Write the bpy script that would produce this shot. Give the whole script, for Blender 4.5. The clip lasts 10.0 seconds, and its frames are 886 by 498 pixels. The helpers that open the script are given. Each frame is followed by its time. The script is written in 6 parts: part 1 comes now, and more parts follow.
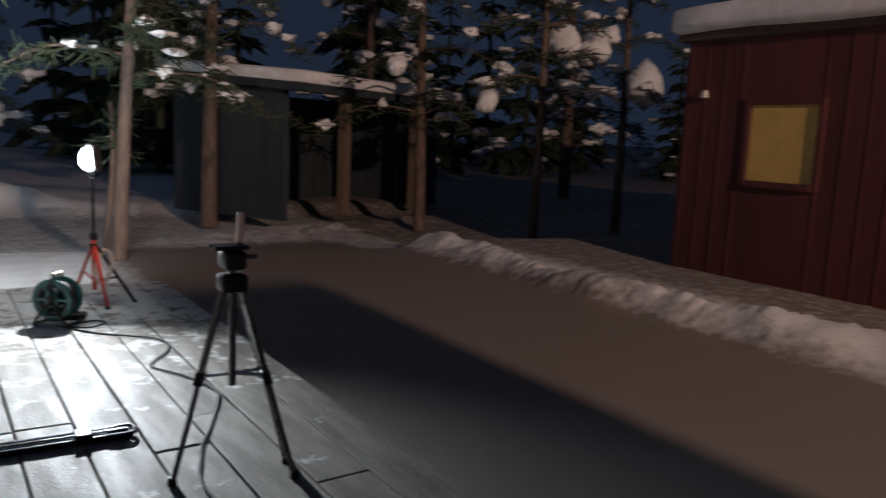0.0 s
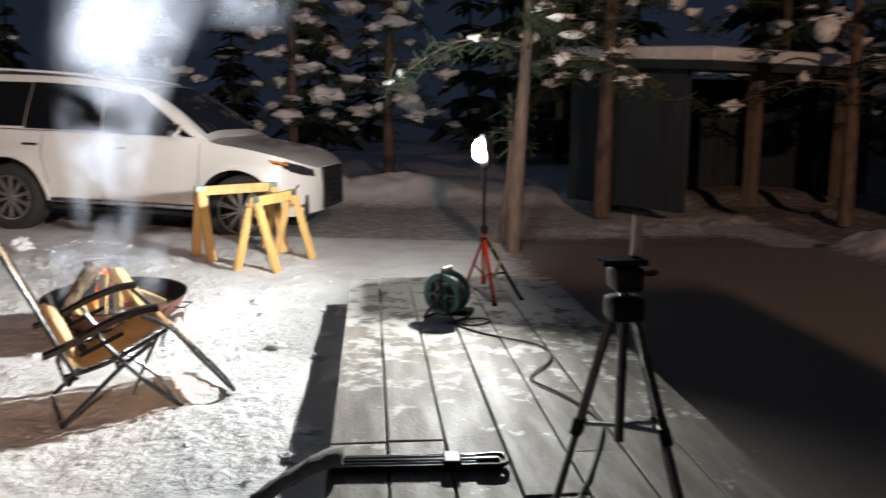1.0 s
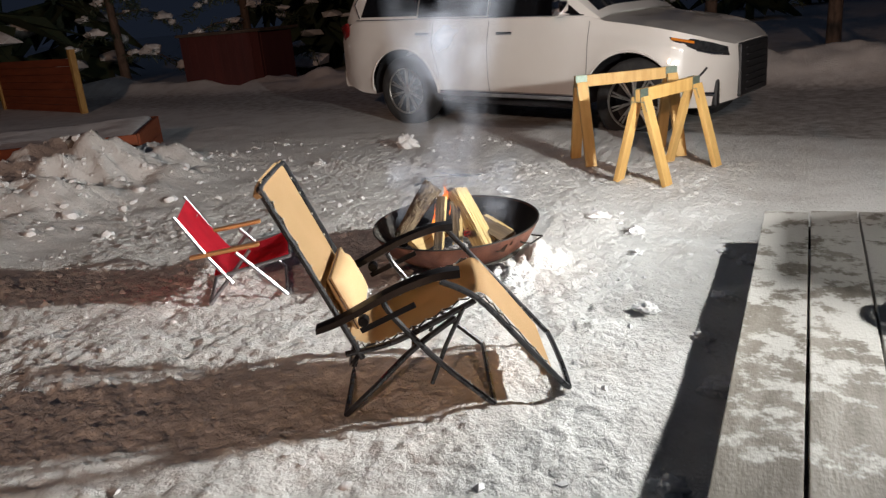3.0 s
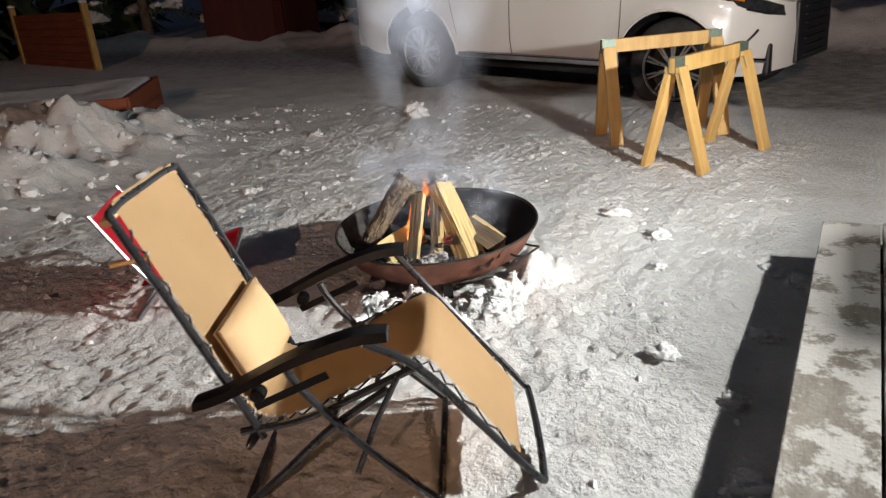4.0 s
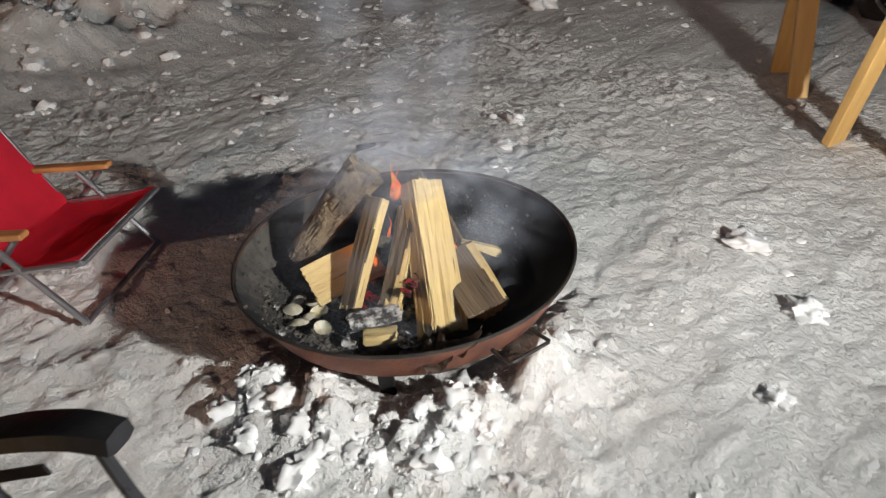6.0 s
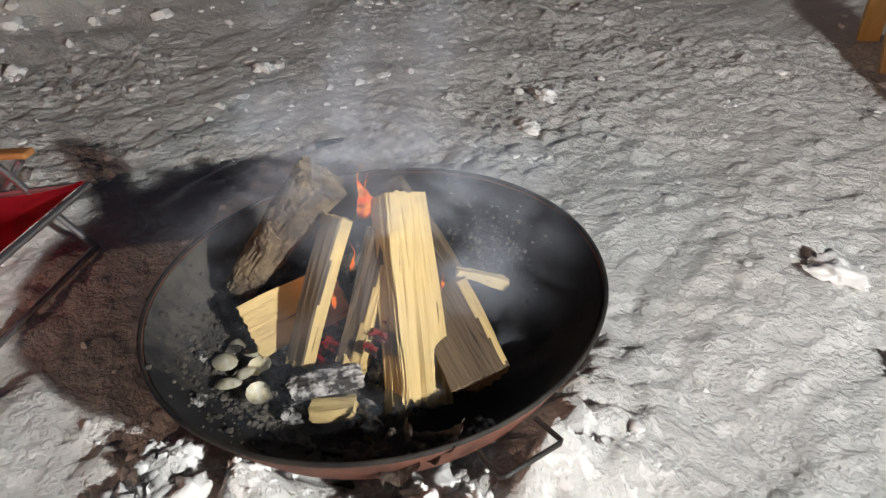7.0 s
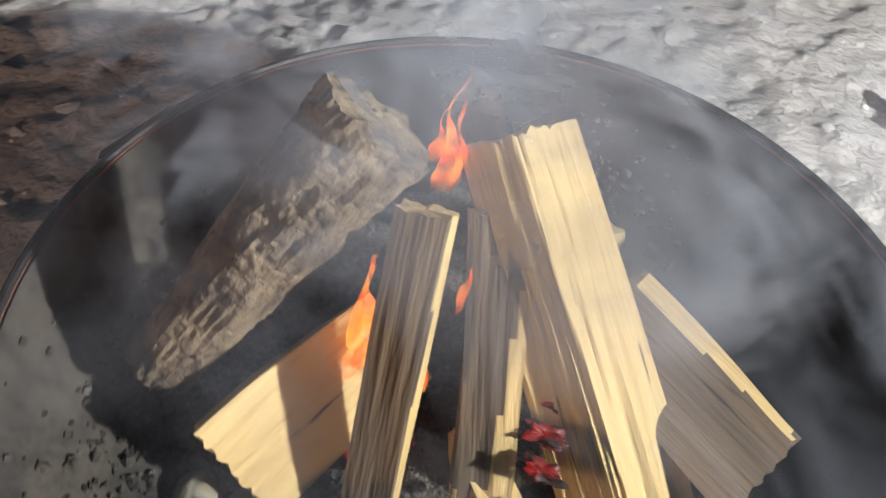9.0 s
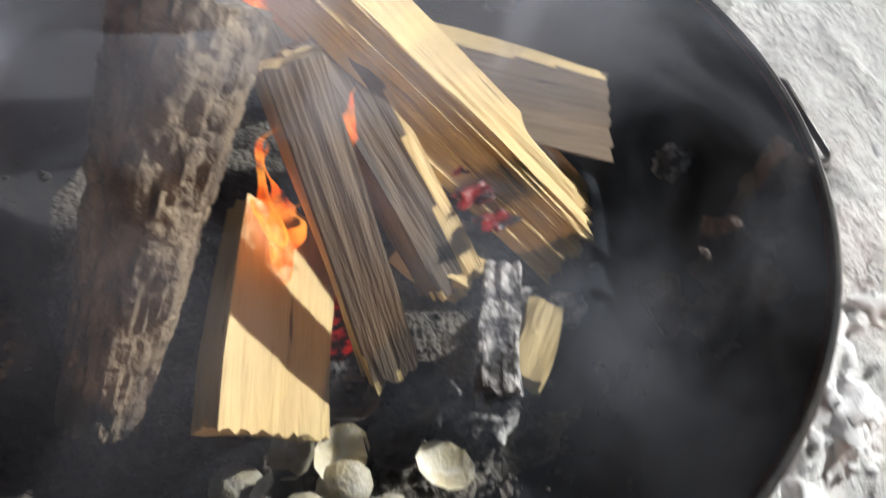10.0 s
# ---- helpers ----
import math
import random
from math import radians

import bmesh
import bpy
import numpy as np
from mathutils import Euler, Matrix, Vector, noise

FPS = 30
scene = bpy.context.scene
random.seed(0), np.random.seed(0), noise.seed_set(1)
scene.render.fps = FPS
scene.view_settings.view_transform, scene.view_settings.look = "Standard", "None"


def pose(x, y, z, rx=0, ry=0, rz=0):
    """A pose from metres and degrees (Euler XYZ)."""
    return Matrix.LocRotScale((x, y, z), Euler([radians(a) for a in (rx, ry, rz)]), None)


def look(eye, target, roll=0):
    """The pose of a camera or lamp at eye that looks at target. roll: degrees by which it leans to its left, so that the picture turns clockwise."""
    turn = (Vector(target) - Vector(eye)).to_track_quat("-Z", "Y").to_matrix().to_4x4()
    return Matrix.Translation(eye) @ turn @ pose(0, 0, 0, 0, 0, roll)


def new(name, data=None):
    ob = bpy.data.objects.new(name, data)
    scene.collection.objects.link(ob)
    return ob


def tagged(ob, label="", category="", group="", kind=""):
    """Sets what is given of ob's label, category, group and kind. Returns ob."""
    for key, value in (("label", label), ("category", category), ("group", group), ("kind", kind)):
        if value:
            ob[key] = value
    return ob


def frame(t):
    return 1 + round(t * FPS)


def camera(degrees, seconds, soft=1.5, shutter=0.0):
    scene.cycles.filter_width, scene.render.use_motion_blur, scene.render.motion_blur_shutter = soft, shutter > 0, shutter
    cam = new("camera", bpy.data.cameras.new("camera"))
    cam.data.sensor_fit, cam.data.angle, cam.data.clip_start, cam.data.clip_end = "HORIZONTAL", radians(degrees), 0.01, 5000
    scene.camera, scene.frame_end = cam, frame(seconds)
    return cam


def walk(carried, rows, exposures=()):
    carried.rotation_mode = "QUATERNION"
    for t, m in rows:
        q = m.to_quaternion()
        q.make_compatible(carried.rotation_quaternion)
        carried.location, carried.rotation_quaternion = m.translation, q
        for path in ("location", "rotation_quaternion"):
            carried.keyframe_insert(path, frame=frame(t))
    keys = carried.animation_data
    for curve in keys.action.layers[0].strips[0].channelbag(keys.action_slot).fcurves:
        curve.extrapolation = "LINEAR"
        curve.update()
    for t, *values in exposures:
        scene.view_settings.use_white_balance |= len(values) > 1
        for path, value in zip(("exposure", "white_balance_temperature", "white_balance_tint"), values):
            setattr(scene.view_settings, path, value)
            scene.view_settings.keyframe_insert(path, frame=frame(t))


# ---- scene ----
cam = camera(60.5, 10.0, 1.3, 0.3)
PATH = [
    (0, (-0.029, -1.835, 1.407), (1.093, -0.206, 1.11), 2.6),
    (0.5, (0.07, -1.524, 1.401), (0.759, 0.327, 1.083), 0.6),
    (1, (0.171, -1.232, 1.372), (0.353, 0.729, 1.023), -0.1),
    (1.5, (0.191, -0.937, 1.389), (-0.041, 0.997, 0.938), -0.6),
    (2, (0.165, -0.605, 1.377), (-0.321, 1.261, 0.846), -2.5),
    (2.5, (0.166, -0.221, 1.347), (-0.556, 1.552, 0.769), -4.9),
    (4, (0.089, 0.949, 1.288), (-0.841, 2.574, 0.585), -5.3),
    (4.5, (-0.01, 1.381, 1.278), (-0.979, 2.931, 0.466), -6.0),
    (5, (-0.024, 1.775, 1.237), (-1.084, 3.237, 0.377), -5.2),
    (5.5, (-0.105, 2.157, 1.223), (-1.248, 3.521, 0.309), -3.7),
    (6, (-0.212, 2.485, 1.206), (-1.425, 3.725, 0.211), -2.8),
    (7.5, (-0.650, 3.067, 0.987), (-1.900, 4.127, -0.161), -4.5),
    (8, (-0.838, 3.150, 0.913), (-1.997, 4.141, -0.381), -3.8),
    (8.5, (-1.108, 3.164, 0.853), (-1.975, 4.268, -0.572), 1.0),
    (9, (-1.357, 3.193, 0.803), (-1.810, 4.482, -0.658), 6.4),
    (9.5, (-1.551, 3.223, 0.789), (-1.411, 4.543, -0.707), 10.1),
    (9.8, (-1.592, 3.201, 0.770), (-1.136, 4.333, -0.815), 8.1),
    (10, (-1.604, 3.173, 0.755), (-1.050, 4.183, -0.880), 6.1),
]
EXPOSURES = [(0.0, 1.05, 5700, 8), (0.5, 1.12, 6100, 8), (1.0, 0.75, 6300, 9), (1.5, 0.42, 6450, 10), (2.0, 0.28, 6500, 10), (2.5, 0.24, 6500, 10), (4.5, -0.03, 6500, 10),
             (5.0, -0.13, 6500, 10), (6.0, -0.28, 6500, 10), (7.5, -0.24, 6500, 10), (8.5, 0.05, 6500, 10), (9.0, 0.08, 6500, 10), (9.5, 0.10, 6500, 10), (10.0, 0.22, 6350, 10)]
FLOOD_W, SODIUM_W = 170.0, 3300.0
walk(cam, [(t, look(e, g, r)) for t, e, g, r in PATH], EXPOSURES)

# ---- light ----
world = bpy.data.worlds.new("night_sky")
scene.world = world
world.use_nodes = True
bg = world.node_tree.nodes["Background"]
bg.inputs[0].default_value = (0.24, 0.33, 0.56, 1)
bg.inputs[1].default_value = 0.027

# the work lamp's three LED strips, fanned out before one back plate
for dy, turn, share, tilt in ((0.0, 0, 1.48, 0.76), (-0.055, 66, 0.72, 0.58), (0.055, -58, 0.62, 0.70)):
    strip = bpy.data.lights.new("led_strip", "AREA")
    strip.shape, strip.size, strip.size_y = "RECTANGLE", 0.045, 0.13
    strip.energy, strip.color = FLOOD_W * share, (1.0, 0.99, 0.95)
    eye = Vector((0.838, 3.52 + dy, 1.15))
    new("led_strip", strip).matrix_world = look(eye, eye + Vector((-math.cos(radians(turn)), -math.sin(radians(turn)), tilt)))

sodium = bpy.data.lights.new("yard_lamp_glow", "POINT")
sodium.energy, sodium.color, sodium.shadow_soft_size = SODIUM_W, (1.0, 0.63, 0.44), 0.12
new("yard_lamp_glow", sodium).location = (2.95, -14.0, 6.2)


# ---- materials ----
def mat(name, c1, c2=None, scale=6.0, rough=0.6, metal=0.0, bump=0.15, bscale=60.0, stretch=(1, 1, 1), vary=0.0,
        contrast=(0.35, 0.65), coat=0.0, transmission=0.0, rvar=0.1):
    """Two colours mixed by noise, a finer noise for relief, roughness that wanders with it."""
    m = bpy.data.materials.new(name)
    m.use_nodes = True
    nt = m.node_tree
    n, l = nt.nodes, nt.links
    b = n["Principled BSDF"]
    c2 = c2 or tuple(v * 0.8 for v in c1)
    tc = n.new("ShaderNodeTexCoord")
    mp = n.new("ShaderNodeMapping")
    mp.inputs["Scale"].default_value = stretch
    l.new(tc.outputs["Object"], mp.inputs[0])
    big = n.new("ShaderNodeTexNoise")
    big.inputs["Scale"].default_value, big.inputs["Detail"].default_value = scale, 6
    fine = n.new("ShaderNodeTexNoise")
    fine.inputs["Scale"].default_value, fine.inputs["Detail"].default_value = bscale, 4
    for q in (big, fine):
        l.new(mp.outputs[0], q.inputs["Vector"])
    ramp = n.new("ShaderNodeValToRGB")
    ramp.color_ramp.elements[0].position, ramp.color_ramp.elements[1].position = contrast
    ramp.color_ramp.elements[0].color, ramp.color_ramp.elements[1].color = (*c1, 1), (*c2, 1)
    mixf = n.new("ShaderNodeMath")
    mixf.operation = "MULTIPLY_ADD"
    mixf.inputs[1].default_value, mixf.inputs[2].default_value = 0.25, -0.125
    l.new(fine.outputs[0], mixf.inputs[0])
    add = n.new("ShaderNodeMath")
    l.new(big.outputs[0], add.inputs[0])
    l.new(mixf.outputs[0], add.inputs[1])
    l.new(add.outputs[0], ramp.inputs[0])
    col = ramp.outputs[0]
    if vary:
        info = n.new("ShaderNodeObjectInfo")
        hsv = n.new("ShaderNodeHueSaturation")
        mr = n.new("ShaderNodeMapRange")
        mr.inputs["To Min"].default_value, mr.inputs["To Max"].default_value = 1 - vary, 1 + vary
        l.new(info.outputs["Random"], mr.inputs[0])
        l.new(mr.outputs[0], hsv.inputs["Value"])
        l.new(col, hsv.inputs["Color"])
        col = hsv.outputs[0]
    l.new(col, b.inputs["Base Color"])
    rr = n.new("ShaderNodeMapRange")
    rr.inputs["To Min"].default_value, rr.inputs["To Max"].default_value = max(rough - rvar, 0.02), min(rough + rvar, 1)
    l.new(big.outputs[0], rr.inputs[0])
    l.new(rr.outputs[0], b.inputs["Roughness"])
    b.inputs["Metallic"].default_value = metal
    b.inputs["Coat Weight"].default_value = coat
    b.inputs["Coat Roughness"].default_value = 0.08
    b.inputs["Transmission Weight"].default_value = transmission
    if bump:
        bp = n.new("ShaderNodeBump")
        bp.inputs["Strength"].default_value, bp.inputs["Distance"].default_value = bump, 0.01
        l.new(fine.outputs[0], bp.inputs["Height"])
        l.new(bp.outputs[0], b.inputs["Normal"])
    return m


def glow(name, color, strength, c2=None, scale=20):
    m = bpy.data.materials.new(name)
    m.use_nodes = True
    nt = m.node_tree
    n, l = nt.nodes, nt.links
    b = n["Principled BSDF"]
    b.inputs["Base Color"].default_value = (*color, 1)
    b.inputs["Emission Strength"].default_value = strength
    b.inputs["Emission Color"].default_value = (*color, 1)
    if c2:
        tc = n.new("ShaderNodeTexCoord")
        z = n.new("ShaderNodeTexNoise")
        z.inputs["Scale"].default_value = scale
        l.new(tc.outputs["Object"], z.inputs["Vector"])
        r = n.new("ShaderNodeValToRGB")
        r.color_ramp.elements[0].position, r.color_ramp.elements[1].position = 0.4, 0.6
        r.color_ramp.elements[0].color, r.color_ramp.elements[1].color = (*color, 1), (*c2, 1)
        l.new(z.outputs[0], r.inputs[0])
        l.new(r.outputs[0], b.inputs["Emission Color"])
    return m


def ground_material():
    """Trampled snow, with sandy dirt in patches and a worn icy drive beside the deck."""
    m = mat("trampled_snow", (0.80, 0.80, 0.79), (0.62, 0.60, 0.58), 3.0, 0.75, bump=0.9, bscale=36, contrast=(0.45, 0.8))
    m.node_tree.nodes["Bump"].inputs["Distance"].default_value = 0.0065
    fine = m.node_tree.nodes["Noise Texture.001"]
    fine.inputs["Scale"].default_value, fine.inputs["Detail"].default_value, fine.inputs["Roughness"].default_value = 44, 7, 0.64
    nt = m.node_tree
    n, l = nt.nodes, nt.links
    b = n["Principled BSDF"]
    # crusted plateaus with sharp-edged pits, and grains on top
    step = n.new("ShaderNodeMapRange")
    step.interpolation_type = "SMOOTHSTEP"
    step.inputs["From Min"].default_value, step.inputs["From Max"].default_value = 0.28, 0.60
    l.new(fine.outputs[0], step.inputs[0])
    grain = n.new("ShaderNodeTexNoise")
    grain.inputs["Scale"].default_value, grain.inputs["Detail"].default_value = 110, 5
    l.new(fine.inputs["Vector"].links[0].from_socket, grain.inputs["Vector"])
    tall = n.new("ShaderNodeMath")
    tall.operation = "MULTIPLY_ADD"
    tall.inputs[1].default_value = 0.8
    l.new(grain.outputs[0], tall.inputs[0])
    l.new(step.outputs[0], tall.inputs[2])
    l.new(tall.outputs[0], n["Bump"].inputs["Height"])
    snow = b.inputs["Base Color"].links[0].from_socket
    at = n.new("ShaderNodeAttribute")
    at.attribute_name = "dirt"
    geo = n.new("ShaderNodeTexCoord")
    gn = n.new("ShaderNodeTexNoise")
    gn.inputs["Scale"].default_value, gn.inputs["Detail"].default_value = 9, 8
    l.new(geo.outputs["Object"], gn.inputs["Vector"])
    mul = n.new("ShaderNodeMath")
    mul.operation = "MULTIPLY_ADD"
    mul.inputs[1].default_value, mul.inputs[2].default_value = 1.6, -0.8
    l.new(gn.outputs[0], mul.inputs[0])
    sm = n.new("ShaderNodeMath")
    sm.use_clamp = True
    l.new(at.outputs["Fac"], sm.inputs[0])
    l.new(mul.outputs[0], sm.inputs[1])
    gate = n.new("ShaderNodeMath")
    gate.operation = "MULTIPLY"
    gate.use_clamp = True
    l.new(at.outputs["Fac"], gate.inputs[0])
    gate.inputs[1].default_value = 4.0
    fin = n.new("ShaderNodeMath")
    fin.operation = "MULTIPLY"
    l.new(sm.outputs[0], fin.inputs[0])
    l.new(gate.outputs[0], fin.inputs[1])
    mx = n.new("ShaderNodeMix")
    mx.data_type = "RGBA"
    l.new(fin.outputs[0], mx.inputs["Factor"])
    l.new(snow, mx.inputs["A"])
    mx.inputs["B"].default_value = (0.195, 0.165, 0.14, 1)
    flat = n.new("ShaderNodeMapRange")
    flat.inputs["From Min"].default_value, flat.inputs["From Max"].default_value = 0.35, 0.9
    flat.inputs["To Min"].default_value, flat.inputs["To Max"].default_value = 0.95, 0.3
    l.new(at.outputs["Fac"], flat.inputs[0])
    l.new(flat.outputs[0], n["Bump"].inputs["Strength"])
    l.new(mx.outputs["Result"], b.inputs["Base Color"])
    return m


M_GROUND = ground_material()
M_SNOW = mat("snow", (0.82, 0.83, 0.84), (0.70, 0.70, 0.70), 8, 0.8, bump=0.5, bscale=45)
def deck_material():
    """Grey weathered boards, wet in patches, whitened by frost towards the far end."""
    m = mat("weathered_board", (0.29, 0.265, 0.23), (0.17, 0.15, 0.125), 3.0, 0.60, bump=0.25, bscale=30, stretch=(5, 1, 5), vary=0.14, rvar=0.20)
    n, l = m.node_tree.nodes, m.node_tree.links
    b = n["Principled BSDF"]
    col = b.inputs["Base Color"].links[0].from_socket
    geo = n.new("ShaderNodeNewGeometry")
    fr = n.new("ShaderNodeTexNoise")
    fr.inputs["Scale"].default_value, fr.inputs["Detail"].default_value, fr.inputs["Roughness"].default_value = 6.5, 9, 0.70
    l.new(geo.outputs["Position"], fr.inputs["Vector"])
    sep = n.new("ShaderNodeSeparateXYZ")
    l.new(geo.outputs["Position"], sep.inputs[0])
    far = n.new("ShaderNodeMapRange")
    far.inputs["From Min"].default_value, far.inputs["From Max"].default_value = 1.2, 3.4
    far.inputs["To Min"].default_value, far.inputs["To Max"].default_value = -0.10, 0.10
    l.new(sep.outputs["Y"], far.inputs[0])
    ad = n.new("ShaderNodeMath")
    l.new(fr.outputs[0], ad.inputs[0])
    l.new(far.outputs[0], ad.inputs[1])
    st = n.new("ShaderNodeMapRange")
    st.interpolation_type = "SMOOTHSTEP"
    st.inputs["From Min"].default_value, st.inputs["From Max"].default_value = 0.50, 0.58
    st.inputs["To Max"].default_value = 0.75
    l.new(ad.outputs[0], st.inputs[0])
    mx = n.new("ShaderNodeMix")
    mx.data_type = "RGBA"
    l.new(st.outputs[0], mx.inputs["Factor"])
    l.new(col, mx.inputs["A"])
    mx.inputs["B"].default_value = (0.66, 0.65, 0.62, 1)
    l.new(mx.outputs["Result"], b.inputs["Base Color"])
    ice = n.new("ShaderNodeTexNoise")
    ice.inputs["Scale"].default_value, ice.inputs["Detail"].default_value = 70, 3
    l.new(geo.outputs["Position"], ice.inputs["Vector"])
    bp = n.new("ShaderNodeBump")
    bp.inputs["Strength"].default_value, bp.inputs["Distance"].default_value = 0.22, 0.012
    l.new(ice.outputs[0], bp.inputs["Height"])
    l.new(n["Bump"].outputs[0], bp.inputs["Normal"])
    l.new(bp.outputs[0], b.inputs["Normal"])
    return m


M_DECK = deck_material()
M_DARKWOOD = mat("damp_timber", (0.10, 0.075, 0.055), (0.06, 0.045, 0.035), 5, 0.7, bump=0.4, stretch=(1, 6, 6))
M_PINE = mat("new_pine", (0.66, 0.42, 0.15), (0.54, 0.32, 0.10), 3, 0.5, bump=0.2, bscale=40, stretch=(7, 7, 1), vary=0.08)
M_BRACKET = mat("galvanised_bracket", (0.22, 0.27, 0.22), (0.15, 0.19, 0.16), 15, 0.45, 0.6)
M_SPLIT = mat("split_birch", (0.58, 0.44, 0.205), (0.42, 0.295, 0.120), 3, 0.7, bump=0.5, bscale=28, stretch=(4, 4, 0.40), contrast=(0.38, 0.78))


def add_cracks(m, stretch, lo, hi, colour):
    """Thin dark drying cracks along the grain."""
    n, l = m.node_tree.nodes, m.node_tree.links
    b = n["Principled BSDF"]
    col = b.inputs["Base Color"].links[0].from_socket
    tc = n.new("ShaderNodeTexCoord")
    mp = n.new("ShaderNodeMapping")
    mp.inputs["Scale"].default_value = stretch
    l.new(tc.outputs["Object"], mp.inputs[0])
    no = n.new("ShaderNodeTexNoise")
    no.inputs["Scale"].default_value, no.inputs["Detail"].default_value = 1.0, 3
    l.new(mp.outputs[0], no.inputs["Vector"])
    r = n.new("ShaderNodeMapRange")
    r.inputs["From Min"].default_value, r.inputs["From Max"].default_value = lo, hi
    l.new(no.outputs[0], r.inputs[0])
    mx = n.new("ShaderNodeMix")
    mx.data_type = "RGBA"
    l.new(r.outputs[0], mx.inputs["Factor"])
    l.new(col, mx.inputs["A"])
    mx.inputs["B"].default_value = (*colour, 1)
    l.new(mx.outputs["Result"], b.inputs["Base Color"])


add_cracks(M_SPLIT, (150, 150, 9), 0.67, 0.73, (0.12, 0.075, 0.035))
# dark from smoke on most logs; on the wedge log it paints in shade
M_SPLITDARK = mat("smoked_shaded_split_wood", (0.15, 0.105, 0.062), (0.075, 0.054, 0.036), 4, 0.8, bump=0.5, bscale=30, stretch=(4, 4, 0.3))
add_cracks(M_SPLITDARK, (75, 75, 6), 0.64, 0.72, (0.03, 0.022, 0.015))
M_BARK = mat("rough_bark", (0.20, 0.155, 0.10), (0.075, 0.055, 0.04), 26, 0.95, bump=1.0, bscale=95, stretch=(1, 1, 0.6), contrast=(0.40, 0.62))
M_CHAR = mat("charred_wood", (0.03, 0.028, 0.027), (0.42, 0.41, 0.40), 45, 0.85, bump=0.9, bscale=120, contrast=(0.45, 0.62))
M_FLAKE = mat("burnt_flake", (0.20, 0.155, 0.125), (0.09, 0.07, 0.06), 22, 0.9, bump=0.6, bscale=110)
M_STEEL_IN = mat("sooty_steel", (0.010, 0.011, 0.014), (0.022, 0.023, 0.026), 5, 0.7, 0.0, bump=0.12, bscale=90)
M_STEEL_IN.node_tree.nodes["Principled BSDF"].inputs["Specular IOR Level"].default_value = 0.2
M_RUST = mat("rusty_steel", (0.25, 0.10, 0.06), (0.13, 0.055, 0.04), 9, 0.7, 0.25, bump=0.35, bscale=110)
M_ASH = mat("ash_and_grit", (0.17, 0.155, 0.13), (0.045, 0.041, 0.037), 24, 0.95, bump=1.0, bscale=130)
M_CINDER = mat("burnt_grit", (0.085, 0.075, 0.064), (0.022, 0.020, 0.018), 40, 0.95, bump=0.6, bscale=130)
M_IRON = mat("black_iron", (0.025, 0.025, 0.027), (0.05, 0.045, 0.04), 20, 0.5, 0.5)
M_SHELL = mat("clam_shell", (0.86, 0.84, 0.76), (0.70, 0.64, 0.46), 60, 0.45, bump=0.25, bscale=160, vary=0.3)
M_SHELLDARK = mat("sooty_shell", (0.22, 0.20, 0.18), (0.06, 0.055, 0.05), 50, 0.6, bump=0.3, vary=0.2)
M_FABRIC = mat("tan_mesh_cloth", (0.58, 0.39, 0.20), (0.53, 0.35, 0.175), 4, 0.75, bump=0.35, bscale=420, contrast=(0.3, 0.7))
M_PIPING = mat("brown_piping", (0.10, 0.055, 0.03), (0.07, 0.04, 0.025), 20, 0.7)
M_TUBE = mat("black_tube", (0.02, 0.021, 0.024), (0.035, 0.036, 0.04), 10, 0.28, 0.2, bump=0.05, coat=0.4)
M_PLASTIC = mat("black_plastic", (0.009, 0.009, 0.010), (0.015, 0.015, 0.017), 14, 0.42, bump=0.1)
M_CORD = mat("bungee_cord", (0.02, 0.02, 0.02), (0.04, 0.04, 0.04), 50, 0.7)
M_CLIP = mat("pale_clip", (0.55, 0.52, 0.45), None, 30, 0.5, 0.3)
M_RED = mat("red_canvas", (0.78, 0.016, 0.045), (0.60, 0.012, 0.035), 5, 0.7, bump=0.3, bscale=300)
M_ALU = mat("aluminium_tube", (0.50, 0.50, 0.52), (0.38, 0.38, 0.41), 12, 0.3, 0.9, bump=0.05)
M_ARMWOOD = mat("varnished_armrest", (0.46, 0.22, 0.08), (0.32, 0.14, 0.05), 5, 0.35, stretch=(2, 8, 8))
M_REDMETAL = mat("red_tripod_paint", (0.62, 0.045, 0.02), (0.45, 0.03, 0.015), 15, 0.4, 0.1, bump=0.05)
M_TEAL = mat("teal_plastic", (0.022, 0.12, 0.115), (0.015, 0.08, 0.08), 12, 0.4, bump=0.1)
M_CABLE = mat("rubber_cable", (0.02, 0.022, 0.02), (0.04, 0.045, 0.04), 30, 0.55)
M_LAMPGLOW = glow("lit_led_panel", (1.0, 0.96, 0.88), 40)
M_PAINT = mat("pearl_white_paint", (0.78, 0.76, 0.73), (0.72, 0.69, 0.65), 1.2, 0.32, 0.0, bump=0.02, bscale=200, coat=0.8)
M_GLASS = mat("tinted_car_glass", (0.012, 0.013, 0.016), (0.018, 0.018, 0.02), 3, 0.06, 0.0, bump=0, coat=0.6, rvar=0.02)
M_TYRE = mat("tyre_rubber", (0.016, 0.016, 0.018), (0.035, 0.034, 0.033), 14, 0.85, bump=0.4)
M_RIM = mat("machined_alloy", (0.62, 0.60, 0.57), (0.45, 0.43, 0.40), 18, 0.3, 0.85, bump=0.05)
M_CHROME = mat("chrome_trim", (0.75, 0.75, 0.76), (0.6, 0.6, 0.62), 8, 0.12, 1.0, bump=0)
M_DARKTRIM = mat("black_trim", (0.012, 0.012, 0.014), (0.02, 0.02, 0.022), 10, 0.5, bump=0.1)
M_AMBER = mat("amber_lens", (0.65, 0.22, 0.02), (0.55, 0.16, 0.02), 20, 0.15)
M_TAIL = mat("red_lens", (0.20, 0.012, 0.01), (0.12, 0.008, 0.008), 20, 0.12, coat=0.6)
